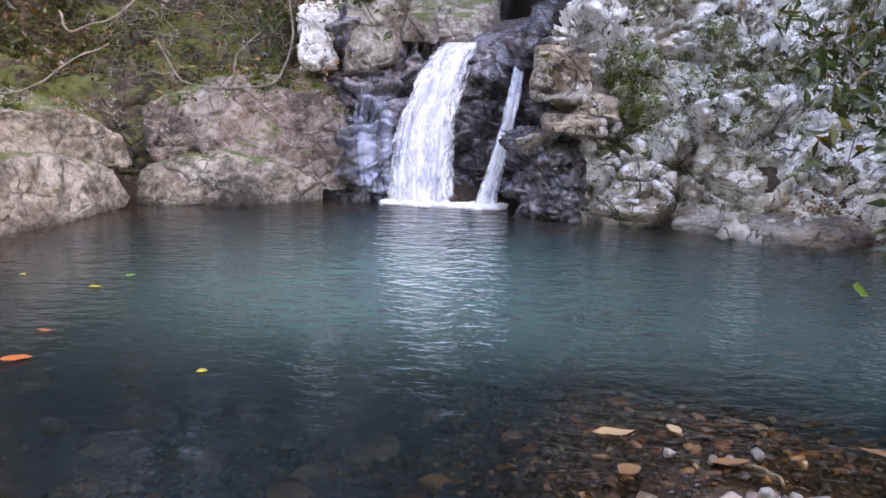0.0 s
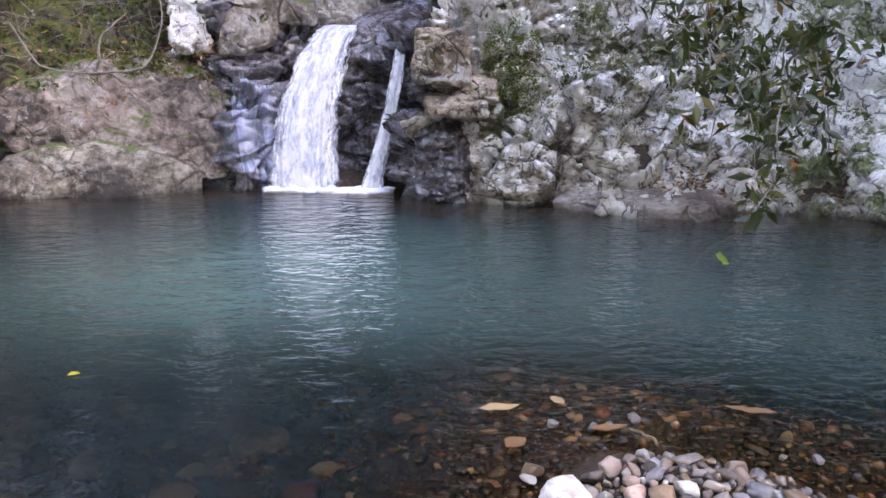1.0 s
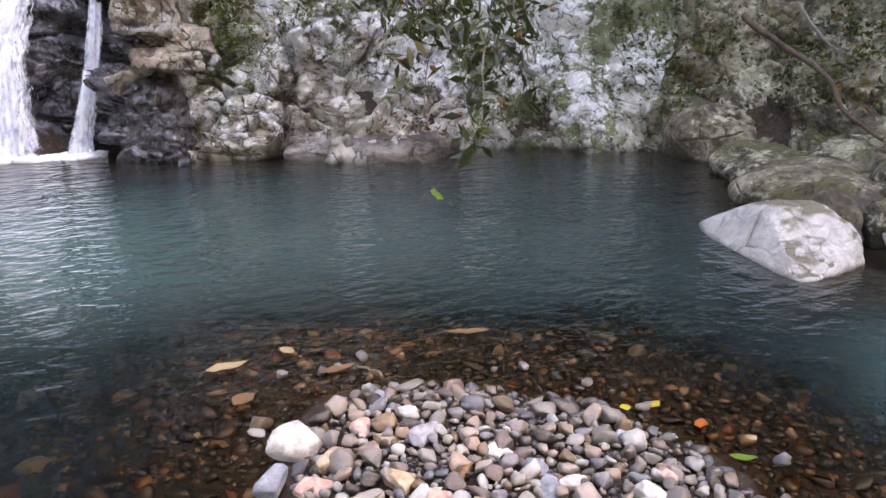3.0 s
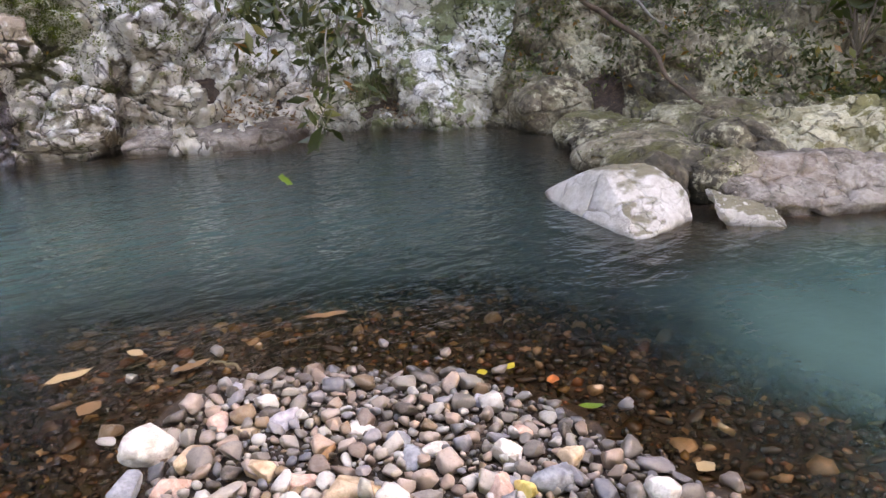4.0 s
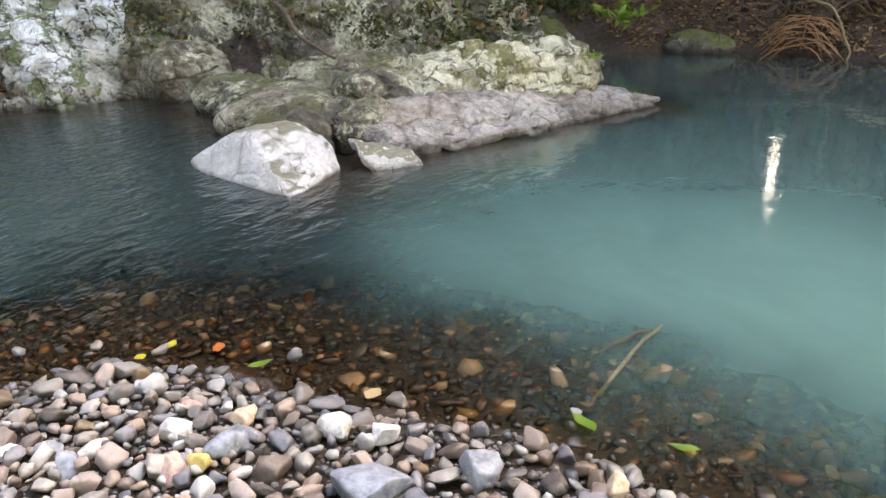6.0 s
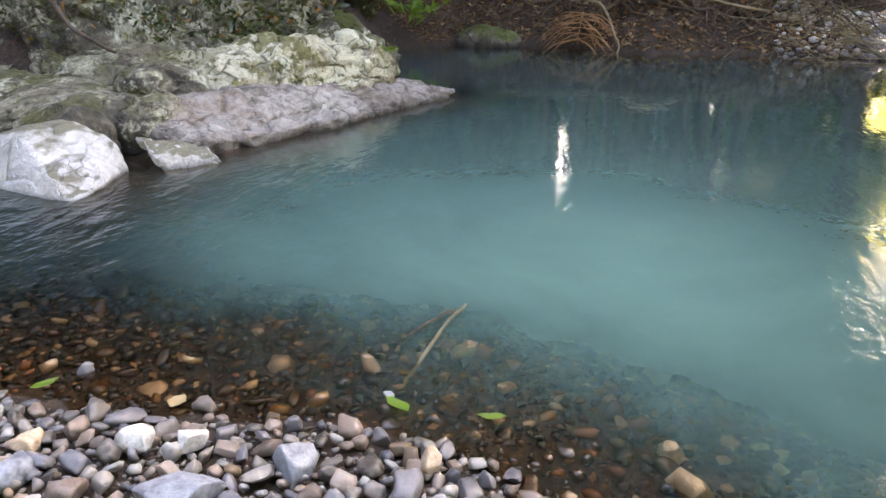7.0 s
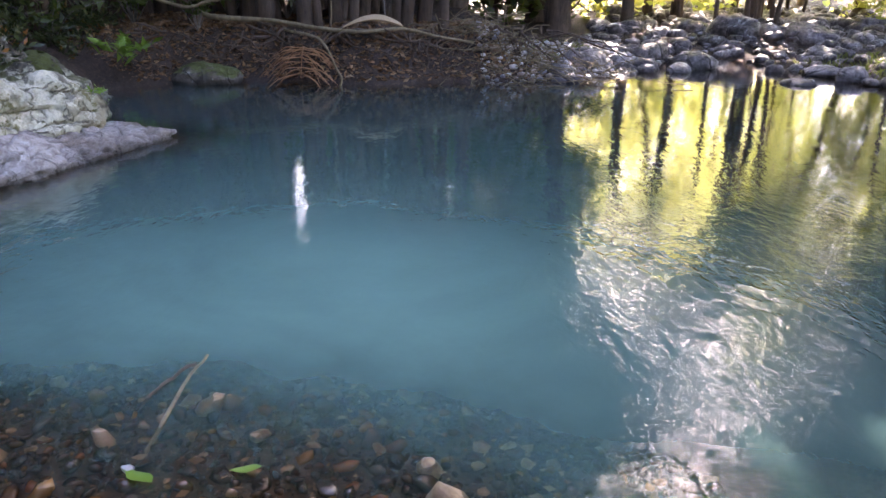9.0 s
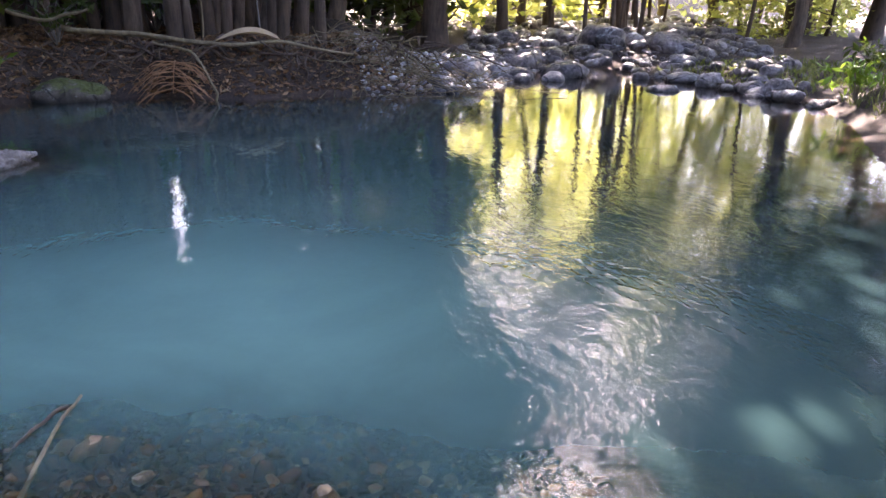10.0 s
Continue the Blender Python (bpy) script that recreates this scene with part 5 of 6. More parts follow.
def fallen_leaf(at, length, width, material, label, turn, seed, tilt=(0, 0)):
    V, F = leaf_mesh(length, width, seed)
    tagged(part("fallen_leaf", mesh_from("fallen_leaf", V, F, material), None, None, label, pose(*at, tilt[0], tilt[1], turn)), label, "leaf")


for k, (x, y, ln, wd, mat, lab, tr) in enumerate([
    (0.69, 2.95, 0.2, 0.075, LEAF_TAN, "large tan leaf floating by the gravel bar", 10), (0.97, 3.03, 0.1, 0.06, LEAF_TAN, "small tan leaf floating by the gravel bar", 120),
    (1.85, 2.91, 0.24, 0.06, LEAF_LITTER, "long olive leaf under the water surface", 160), (2.28, 1.96, 0.07, 0.04, LEAF_YELLOW, "yellow green leaf on the wet pebbles", 30),
    (2.1, 1.92, 0.05, 0.045, LEAF_YELLOW, "bright yellow leaf on the wet pebbles", 80), (2.35, 1.77, 0.08, 0.05, LEAF_ORANGE, "orange leaf on the wet pebbles", 50),
    (2.28, 1.47, 0.1, 0.04, LEAF_GREEN, "green leaf on the pebbles by the water", -30), (2.37, 1.02, 0.08, 0.06, LEAF_TAN, "ochre leaf at the waterline", 0),
    (2.56, 0.31, 0.13, 0.045, LEAF_GREEN, "green leaf floating off the gravel bar", 55), (2.58, -0.01, 0.1, 0.035, LEAF_GREEN, "pale green leaf floating off the gravel bar", 100),
    (-2.87, 4.77, 0.1, 0.05, LEAF_YELLOW, "yellow leaf floating on the pool", 5), (-2.78, 5.12, 0.09, 0.06, LEAF_GREEN, "green leaf floating on the pool", 60),
    (-2.63, 3.82, 0.1, 0.04, LEAF_ORANGE, "red leaf floating on the pool", 0), (-2.48, 3.35, 0.17, 0.09, LEAF_ORANGE, "brown red leaf floating on the pool", 20),
    (-1.42, 3.35, 0.06, 0.05, LEAF_YELLOW, "small yellow leaf floating on the pool", 20), (1.15, 2.75, 0.18, 0.06, LEAF_LITTER, "brown leaf sunk beside the gravel bar", 15),
    (0.72, 2.62, 0.12, 0.09, LEAF_LITTER, "brown leaf sunk beside the gravel bar", 40), (-3.6, 5.0, 0.06, 0.04, LEAF_YELLOW, "small yellow leaf floating on the pool", 0)]):
    fallen_leaf((x, y, 0.006 if bar_distance(x, y) < 0 or abs(x) > 2.4 else 0.05), ln, wd, mat, lab, tr, 400 + k)

g2 = np.random.default_rng(21)
C = []
while len(C) < 420:
    x, y = g2.uniform(-2.4, 3.2), g2.uniform(-1.5, 4.2)
    if -1.3 < bar_distance(x, y) < 0.05:
        C.append((x, y))
C = np.array(C)
V, F = leaf_quads(np.c_[C, np.minimum(terrain(C[:, 0], C[:, 1]) + 0.03, -0.008)], 0.045, g2, 0.95, 0.5)
tagged(part("sunken_leaves", mesh_from("sunken_leaves", V, F, LEAF_LITTER)), "brown and ochre leaves sunk in the shallows", "leaves", kind="stuff")

# ---- sticks ----


def stick(name, pts, r0, r1, material, label, category="stick", n=14, amount=0.02, seed=1, sag=0.0):
    P = spline(np.linspace(0, 1, n), np.linspace(0, 1, len(pts)), pts) + amount * np.stack([fbm(np.c_[np.linspace(0, 4, n), np.full(n, k * 5.0), np.full(n, seed * 1.0)], 2, seed + k) for k in range(3)], 1)
    V, F = tube(P, np.linspace(r0, r1, n), 7)
    c = P[0]
    return tagged(part(name, mesh_from(name, V - c, F, material), None, None, label, pose(*c)), label, category)


stick("stick", [(2.72, 0.33, -0.04), (3.0, 0.31, 0.0), (3.3, 0.26, 0.05)], 0.009, 0.006, ROOT, "pale bent stick poking out of the water")
stick("stick", [(3.26, 0.28, 0.02), (3.14, 0.36, 0.008), (3.0, 0.45, -0.01)], 0.009, 0.005, BARK, "dark twig floating beside the gravel bar")
stick("stick", [(1.3, 2.5, 0.05), (1.22, 2.75, 0.02)], 0.007, 0.005, ROOT, "tan twig lying across the waterline")

# ---- overhanging shrub at the cliff ----


def leaves_along(lines, per, size, rng, spread, start=0.3, slim=0.33, hang=0.7):
    C = []
    for P in lines:
        for _ in range(per):
            t = rng.uniform(start, 1.0) * (len(P) - 1)
            i = min(int(t), len(P) - 2)
            C.append(P[i] * (1 - t + i) + P[i + 1] * (t - i) + rng.normal(size=3) * spread)
    return leaf_quads(np.array(C), size, rng, 0.0, slim, hang)


def branchy(name, label, lines, radius, leaf_mat, bark, per, size, rng, spread, category="shrub", start=0.3, twig_len=0.3, twigs=3):
    base_pt = lines[0][0]
    ob = thing(name, label, category, at=tuple(base_pt))
    allt = []
    for P in lines:
        V, F = tube(P, np.linspace(radius, radius * 0.3, len(P)), 6)
        part("branch", mesh_from("branch", local(V, ob), F, bark), None, ob)
        for _ in range(twigs):
            i = rng.integers(len(P) // 3, len(P))
            allt.append(wiggle(P[i], P[i] + rng.normal(size=3) * twig_len + (0, 0, -0.3 * twig_len), 6, 0.03, int(rng.integers(900))))
    V, F = join([tube(P, np.linspace(radius * 0.35, radius * 0.12, len(P)), 4) for P in allt])
    tagged(part("twigs", mesh_from("twigs", local(V, ob), F, bark), None, ob), kind="stuff")
    V, F = leaves_along(list(lines) + allt, per, size, rng, spread, start)
    tagged(part("foliage", mesh_from("foliage", local(V, ob), F, leaf_mat), None, ob), kind="stuff")
    return ob


g3 = np.random.default_rng(33)
for grp, (roots, tips) in enumerate([
    ([(3.6, 7.9, 1.7), (4.1, 8.2, 2.4), (3.2, 8.0, 2.3)], [(2.7, 6.0, 1.5), (2.9, 6.3, 0.75), (3.0, 5.6, 0.8), (2.5, 6.4, 1.9), (2.4, 6.3, 1.2), (3.3, 6.2, 1.3)]),
    ([(4.4, 8.1, 1.6), (4.8, 8.2, 2.2)], [(3.4, 6.4, 0.6), (3.9, 6.3, 1.2), (3.2, 5.8, 1.8), (4.1, 6.7, 0.5), (3.7, 6.2, 2.0), (2.75, 5.0, 0.55)])]):
    lines = []
    for k, tip in enumerate(tips):
        a = np.array(roots[k % len(roots)])
        lines.append(wiggle(a, tip, 14, 0.12, 50 + 9 * grp + k, -0.12))
    branchy("overhanging_shrub", "dark green shrub with a few orange leaves hanging over the water", lines, 0.014, LEAF_SHRUB, TWIG, 10, 0.18, g3, 0.07, twigs=5)
# the low trailing twig with one bright leaf
stick("trailing_twig", [(3.9, 7.6, 0.2), (3.4, 6.6, 0.06), (2.9, 6.0, 0.03), (2.4, 5.2, 0.1)], 0.005, 0.002, BARK, "thin grey twig trailing over the water", "twig")
fallen_leaf((2.1, 3.97, 0.46), 0.13, 0.07, LEAF_GREEN, "bright green leaf hanging on a twig over the water", 20, 77, (50, 30))
stick("trailing_twig", [(2.75, 5.0, 0.55), (2.4, 4.4, 0.52), (2.1, 4.0, 0.5)], 0.002, 0.001, BARK, "hair-thin twig holding a green leaf", "twig")


def grow_on(mask_fn, count, size, material, name, label, rng, lift=0.03, flat=0.0, slim=0.4, hang=0.0, clump=0.1, clumps=60):
    """Many small leaves growing in clumps on the rock wall."""
    ok = np.nonzero(mask_fn(WV, sx))[0]
    seeds = ok[rng.integers(len(ok), size=clumps)]
    pick = seeds[rng.integers(clumps, size=count)]
    C = WV[pick] + WN[pick] * np.abs(rng.normal(size=(count, 1))) * lift + rng.normal(size=(count, 3)) * clump
    V, F = leaf_quads(C, size, rng, flat, slim, hang)
    tagged(part(name, mesh_from(name, V, F, material)), label, "plants", kind="stuff")


g4 = np.random.default_rng(44)
grow_on(lambda v, s: (s < 7.6) & (v[:, 2] > 1.55) & (v[:, 2] < 3.0), 9000, 0.07, MOSS, "moss_bank", "bright green moss and small ferns on the slope above the rocks", g4, 0.02, 0.2, 0.3, 0.1, 0.07, 260)
grow_on(lambda v, s: (s < 7.8) & (v[:, 2] > 1.7) & (v[:, 2] < 3.3), 5000, 0.10, LEAF_SHRUB, "undergrowth", "tangled dark undergrowth above the mossy rocks", g4, 0.08, 0.0, 0.35, 0.2, 0.12, 90)
grow_on(lambda v, s: (s < 7.8) & (v[:, 2] > 1.5) & (v[:, 2] < 3.3), 4500, 0.08, LEAF_LITTER, "leaf_litter", "brown fallen leaves caught on the slope", g4, 0.01, 0.3, 0.45, 0.0, 0.1, 200)
grow_on(lambda v, s: (s > 13.2) & (s < 19) & (v[:, 2] > 0.9), 2400, 0.07, LEAF_SHRUB, "cliff_plants", "small dark plants rooted in cracks of the lichened cliff", g4, 0.04, 0.0, 0.4, 0.3, 0.06, 50)
grow_on(lambda v, s: (v[:, 0] - 1.45) ** 2 / 0.12 + (v[:, 2] - 1.6) ** 2 / 0.22 < 1, 12000, 0.02, MOSS, "cliff_moss", "green moss cushions on the lichened cliff", g4, 0.006, 0.0, 0.6, 0.1, 0.03, 260)
grow_on(lambda v, s: (s > 14.2) & (s < 21) & (v[:, 2] > 0.7), 15000, 0.03, MOSS, "cliff_moss", "olive moss tufts along cracks of the pale cliff", g4, 0.008, 0.0, 0.5, 0.1, 0.05, 230)
grow_on(lambda v, s: (s > 18.6) & (v[:, 2] > 0.45), 6500, 0.08, LEAF_SHRUB, "bank_plants", "low dark plants along the mossy rock bank", g4, 0.06, 0.0, 0.4, 0.1, 0.11, 150)
grow_on(lambda v, s: (s > 15.8) & (s < 18.5) & (v[:, 2] > 0.02) & (v[:, 2] < 0.5), 500, 0.07, LEAF_LITTER, "leaf_litter", "orange and brown leaves caught at the foot of the cliff", g4, 0.01, 0.5, 0.5, 0.0, 0.08, 30)



def grow_on_rocks(rocks, count, size, material, name, label, rng, up=0.45, above=0.0, hang=0.1, clump=0.05, clumps=60, slim=0.4):
    """Small leaves in clumps on the upward sides of loose rocks."""
    P, N = [], []
    for ob in rocks:
        co, no = np.zeros(len(ob.data.vertices) * 3), np.zeros(len(ob.data.vertices) * 3)
        ob.data.vertices.foreach_get("co", co)
        ob.data.vertex_normals.foreach_get("vector", no)
        P.append(co.reshape(-1, 3) + np.array(ob.matrix_basis.translation))
        N.append(no.reshape(-1, 3))
    P, N = np.concatenate(P), np.concatenate(N)
    ok = np.nonzero((N[:, 2] > up) & (P[:, 2] > above))[0]
    pick = ok[rng.integers(len(ok), size=clumps)][rng.integers(clumps, size=count)]
    C = P[pick] + N[pick] * np.abs(rng.normal(size=(count, 1))) * 0.015 + rng.normal(size=(count, 3)) * clump * (1, 1, 0.5)
    V, F = leaf_quads(C, size, rng, 0.1, slim, hang)
    tagged(part(name, mesh_from(name, V, F, material)), label, "plants", kind="stuff")


tops = [o for o in bpy.data.objects if o.name.split(".")[0] == "boulder" and o["label"].startswith(("broad smooth", "grey boulder leaning", "pale weathered", "white lichened"))]
grow_on_rocks(tops, 7000, 0.035, MOSS, "rock_moss", "bright green moss creeping over the tops of the smooth rocks", g4, 0.55, 1.0, 0.1, 0.05, 90)
grow_on_rocks(tops, 900, 0.09, LEAF_SHRUB, "rock_plants", "small dark ferns hanging over the smooth rocks", g4, 0.5, 1.1, 0.5, 0.07, 40)
grow_on_rocks(tops, 700, 0.07, LEAF_LITTER, "leaf_litter", "brown leaves lying on the smooth rocks", g4, 0.6, 0.9, 0.0, 0.12, 60)
shelf_rocks = [o for o in bpy.data.objects if o.name.split(".")[0] == "boulder" and o["label"].startswith("mossy olive")]
grow_on_rocks(shelf_rocks, 1600, 0.022, MOSS, "rock_moss", "olive moss tufts on the boulders of the rock bank", g4, 0.3, 0.1, 0.0, 0.05, 110)

stick("fallen_branch", [(6.6, 6.4, 1.6), (6.7, 5.6, 1.1), (6.5, 4.9, 0.78), (6.3, 4.3, 0.55)], 0.035, 0.015, BARK, "bare brown branch slanting down to the mossy rocks", "branch", 24, 0.05, 64)
stick("fallen_branch", [(7.6, 6.6, 1.7), (7.4, 5.9, 1.25), (7.6, 5.2, 0.9)], 0.02, 0.01, TWIG, "thin bare branch in the undergrowth", "branch", 20, 0.05, 65)

# vines over the left rocks
for k, pts in enumerate([[(-4.2, 8.6, 1.95), (-3.9, 8.55, 1.5), (-3.3, 8.6, 1.42), (-2.8, 8.75, 1.5), (-2.65, 8.95, 2.0), (-2.7, 9.1, 2.6)], [(-5.2, 8.2, 2.2), (-4.9, 8.0, 2.0), (-4.6, 8.1, 2.12), (-4.2, 8.5, 2.5)],
                         [(-5.4, 7.2, 1.3), (-5.0, 7.2, 1.35), (-4.7, 7.4, 1.55), (-4.4, 7.9, 1.9)], [(-3.3, 8.6, 1.42), (-3.25, 8.7, 1.75), (-3.0, 8.9, 2.1)]]):
    stick("vine", pts, 0.014, 0.009, TWIG, "bare grey vine looped over the mossy rocks", "vine", 26, 0.03, 80 + k)

C = np.c_[g4.uniform(7.6, 13.2, 20000), g4.uniform(3.6, 9.0, 20000)]
dd = shore_distance(C[:, 0], C[:, 1])
C = C[(dd > 0.25) & (vnoise(np.c_[C * 1.6, 0 * dd], 12) > -0.15)]
V, F = leaf_quads(np.c_[C, terrain(C[:, 0], C[:, 1]) + np.abs(g4.normal(size=len(C))) * 0.2 + 0.05], 0.11, g4, 0.2, 0.4, 0.1)
tagged(part("undergrowth", mesh_from("undergrowth", V, F, LEAF_SHRUB)), "dense dark undergrowth behind the rock shelf", "plants", kind="stuff")
C = np.c_[g4.uniform(-10, -2.6, 14000), g4.uniform(8.8, 14, 14000)]
V, F = leaf_quads(np.c_[C, terrain(C[:, 0], C[:, 1]) + np.abs(g4.normal(size=len(C))) * 0.16 + 0.02], 0.12, g4, 0.2, 0.4, 0.1)
tagged(part("undergrowth", mesh_from("undergrowth", V, F, LEAF_SHRUB)), "dark undergrowth on the slope above the smooth rocks", "plants", kind="stuff")
tw = []
for k in range(170):
    a = np.array((g4.uniform(-6.0, -2.4), 0, 0))
    wp, wn_ = wall_point(a[0], g4.uniform(1.5, 2.8))
    d = g4.normal(size=3) * (0.25, 0.1, 0.2)
    tw.append(tube(wiggle(wp + wn_ * 0.05 - d, wp + wn_ * 0.1 + d, 6, 0.06, k), np.linspace(0.007, 0.003, 6), 4))
V, F = join(tw)
tagged(part("dead_twigs", mesh_from("dead_twigs", V, F, TWIG)), "bare dead twigs tangled on the mossy slope", "twigs", kind="stuff")

# ---- the earth bank across the pool ----
boulder("boulder", "mossy rounded rock at the foot of the earth bank", (11.75, 2.15, 0.06), (0.3, 0.5, 0.24), ROCK_SLOPE, 91, 5, 5, 0.14, 0.06, 0.4)
boulder("boulder", "dark mossy rock in the shade of the bank", (10.2, 3.9, 0.15), (0.7, 0.5, 0.4), ROCK_SLOPE, 92, 15, 5, 0.14, 0.06, 0.4)
stick("root", [(13.0, 2.7, 1.1), (12.7, 2.2, 0.86), (12.6, 1.3, 0.78), (12.3, 0.6, 0.7), (12.1, 0.0, 0.68), (12.3, -0.7, 0.78), (12.3, -1.2, 0.66), (12.4, -1.8, 0.55)], 0.045, 0.02, ROOT, "long yellowish root winding along the top of the bank", "root", 60, 0.05, 95)
stick("root", [(12.2, 1.0, 0.75), (11.9, 0.5, 0.6), (11.5, 0.2, 0.1), (11.4, 0.25, -0.1)], 0.022, 0.015, ROOT, "thin pale root hanging from the bank into the water", "root", 24, 0.03, 96)
stick("liana", [(12.3, 0.35, 0.75), (12.35, 0.38, 1.6), (12.4, 0.42, 3.4)], 0.012, 0.009, ROOT, "thin pale liana hanging from the trees to the bank", "vine", 18, 0.04, 97)
stick("liana", [(12.9, -0.5, 0.75), (12.95, -0.45, 1.7), (13.0, -0.4, 3.6)], 0.011, 0.008, TWIG, "thin grey liana hanging behind the bank", "vine", 18, 0.04, 98)
stick("root", [(12.6, 3.4, 1.6), (12.5, 2.9, 1.15), (12.3, 2.4, 1.05), (12.2, 1.9, 1.2)], 0.03, 0.02, ROOT, "pale looping root at the shaded end of the bank", "root", 26, 0.05, 99)
g5 = np.random.default_rng(55)
for k in range(64):
    y = g5.uniform(-3.0, 3.2)
    x0 = np.interp(y, [-4, -1.3, -0.2, 0.9, 2.5, 3.2], [12.3, 11.9, 11.5, 12.0, 11.8, 11.3])
    a = np.array((x0 + g5.uniform(0.5, 1.1), y, g5.uniform(0.55, 0.8)))
    b = np.array((x0 + g5.uniform(0.0, 0.35), y + g5.normal() * 0.8, g5.uniform(0.02, 0.4)))
    stick("root", [a, (a + b) / 2 + (0, 0, 0.1), b], g5.uniform(0.012, 0.03), 0.006, BARK, "dark tangled root on the earth bank", "root", 16, 0.08, 100 + k)


def frond(at, turn, material, label, count=36, length=0.75):
    """A dead palm frond: a rib with drooping leaflets."""
    g = np.random.default_rng(7)
    ob = thing("palm_frond", label, "palm frond", at=at)
    ob.rotation_euler = (0, 0, radians(turn))
    rib = spline(np.linspace(0, 1, 14), np.linspace(0, 1, 4), [(0.5, 0, 0.35), (0.25, 0, 0.4), (0.0, 0, 0.3), (-0.3, 0.0, 0.02)])
    V, F = tube(rib, np.linspace(0.02, 0.006, 14), 6)
    part("rib", mesh_from("rib", V, F, material), None, ob)
    for k in range(count):
        p0 = rib[4 + int(9 * k / count)]
        s = 1 if k % 2 else -1
        tip = p0 + np.array((-0.25 + 0.2 * g.normal(), s * length * g.uniform(0.35, 0.8), -0.28 * g.uniform(0.5, 1.5)))
        P = spline(np.linspace(0, 1, 7), np.linspace(0, 1, 3), [p0, (p0 + tip) / 2 + (0, 0, 0.1), tip])
        w = np.array([0.006, 0.014, 0.017, 0.016, 0.013, 0.008, 0.002])[:, None]
        side = np.array((1.0, 0.2 * s, 0.3)) * w
        part("leaflet", mesh_from("leaflet", np.stack([P - side, P + (0, 0, 0.005), P + side], 1).reshape(-1, 3), grid_faces(7, 3), material), None, ob)
    return ob


frond((11.8, 0.75, 0.08), 0, LEAF_FROND, "dead brown palm frond hanging down the bank to the water")


def sheath():
    t = np.linspace(0, 1, 18)
    a = np.linspace(-1, 1, 7)
    w = 0.1 * np.sin(np.pi * t**0.7) ** 0.7
    V = np.stack([np.repeat(a[None], 18, 0) * w[:, None], np.repeat((t * 0.95)[:, None], 7, 1), 0.12 * np.sin(np.pi * t)[:, None] + 0.6 * (w[:, None]) * (a**2)[None]], 2)
    return mesh_from("palm_sheath", V.reshape(-1, 3), grid_faces(18, 7), LEAF_TAN)


tagged(part("palm_sheath", sheath(), None, None, "", pose(12.35, -0.75, 0.74, 0, -20, 8)), "orange-brown fallen palm sheath lying on the bank", "palm sheath")

C = np.c_[g5.uniform(11.4, 15.0, 12000), g5.uniform(-3.6, 4.0, 12000)]
C = C[shore_distance(C[:, 0], C[:, 1]) > 0.05]
V, F = leaf_quads(np.c_[C, terrain(C[:, 0], C[:, 1]) + 0.02], 0.10, g5, 0.6, 0.4)
tagged(part("leaf_litter", mesh_from("leaf_litter", V, F, LEAF_LITTER)), "brown leaf litter covering the earth bank", "leaves", kind="stuff")
tw = []
for k in range(240):
    a = np.array((g5.normal(12.45, 0.5), g5.normal(-2.6, 0.7), 0))
    a[2] = terrain([a[0]], [a[1]])[0] + abs(g5.normal()) * 0.18
    d = g5.normal(size=3) * (0.3, 0.3, 0.12)
    tw.append(tube(wiggle(a - d, a + d, 5, 0.05, k), np.linspace(0.009, 0.003, 5), 4))
V, F = join(tw)
tagged(part("brush_pile", mesh_from("brush_pile", V, F, ROOT)), "heap of dead twigs and brush on the bank's end", "brush", kind="stuff")

# ---- stones of the stream bed past the pool ----
g6 = np.random.default_rng(66)
BIG = []
for k in range(10):
    V, F = rock_verts(3, g6.uniform(0.75, 1.25, 3) * (1.1, 0.9, 0.6), 500 + k, 0.16, 0.12, 0.8, g6.uniform(0.7, 0.95))
    me = mesh_from("stream_stone", V, F, ROCK_STREAM)
    BIG.append((*rock_verts(2, (1.1, 0.9, 0.6), 500 + k, 0.2, 0.14, 0.8, 0.82), me))
FIXED = [(14.0, -5.95, 0.34), (13.3, -5.45, 0.26), (11.75, -6.75, 0.25), (16.2, -9.3, 0.5), (10.4, -8.0, 0.24), (10.9, -7.9, 0.16), (11.2, -7.95, 0.2), (11.6, -7.8, 0.14), (12.1, -7.8, 0.26), (12.8, -7.7, 0.24), (13.4, -7.2, 0.2)]
spots = list(FIXED)
while len(spots) < 1300:
    s = g6.uniform(0, 1)
    x, y = g6.uniform(9.5, 27), g6.uniform(-15, -2.5)
    if abs((y + 6.6) + 0.42 * (x - 13)) > 3.4 + 0.06 * (x - 13) or shore_distance([x], [y])[0] < -0.15:
        continue
    spots.append((x, y, 0.04 + g6.gamma(1.5, 0.042) * (1.0 + 0.03 * (x - 12))))
zs = terrain(*np.array(spots)[:, :2].T)
rest = []
for i, ((x, y, r), z) in enumerate(zip(spots, zs)):
    k = g6.integers(10)
    m = pose(x, y, max(z, -0.1) + 0.3 * r, g6.uniform(-12, 12), g6.uniform(-12, 12), g6.uniform(0, 360)) @ Matrix.Diagonal((r, r, r, 1))
    if i < len(FIXED) or (x < 15.0 and r > 0.1):
        tagged(part("stream_stone", BIG[k][2], None, None, "", m), "grey rounded stone at the stream outlet", "stone", "stream stones")
    else:
        M = np.array(m)
        rest.append((BIG[k][0] @ M[:3, :3].T + M[:3, 3], BIG[k][1]))
V, F = join(rest)
tagged(part("cobbles", mesh_from("cobbles", V, F, ROCK_STREAM)), "grey and lavender cobbles of the dry stream bed", "stones", kind="stuff")
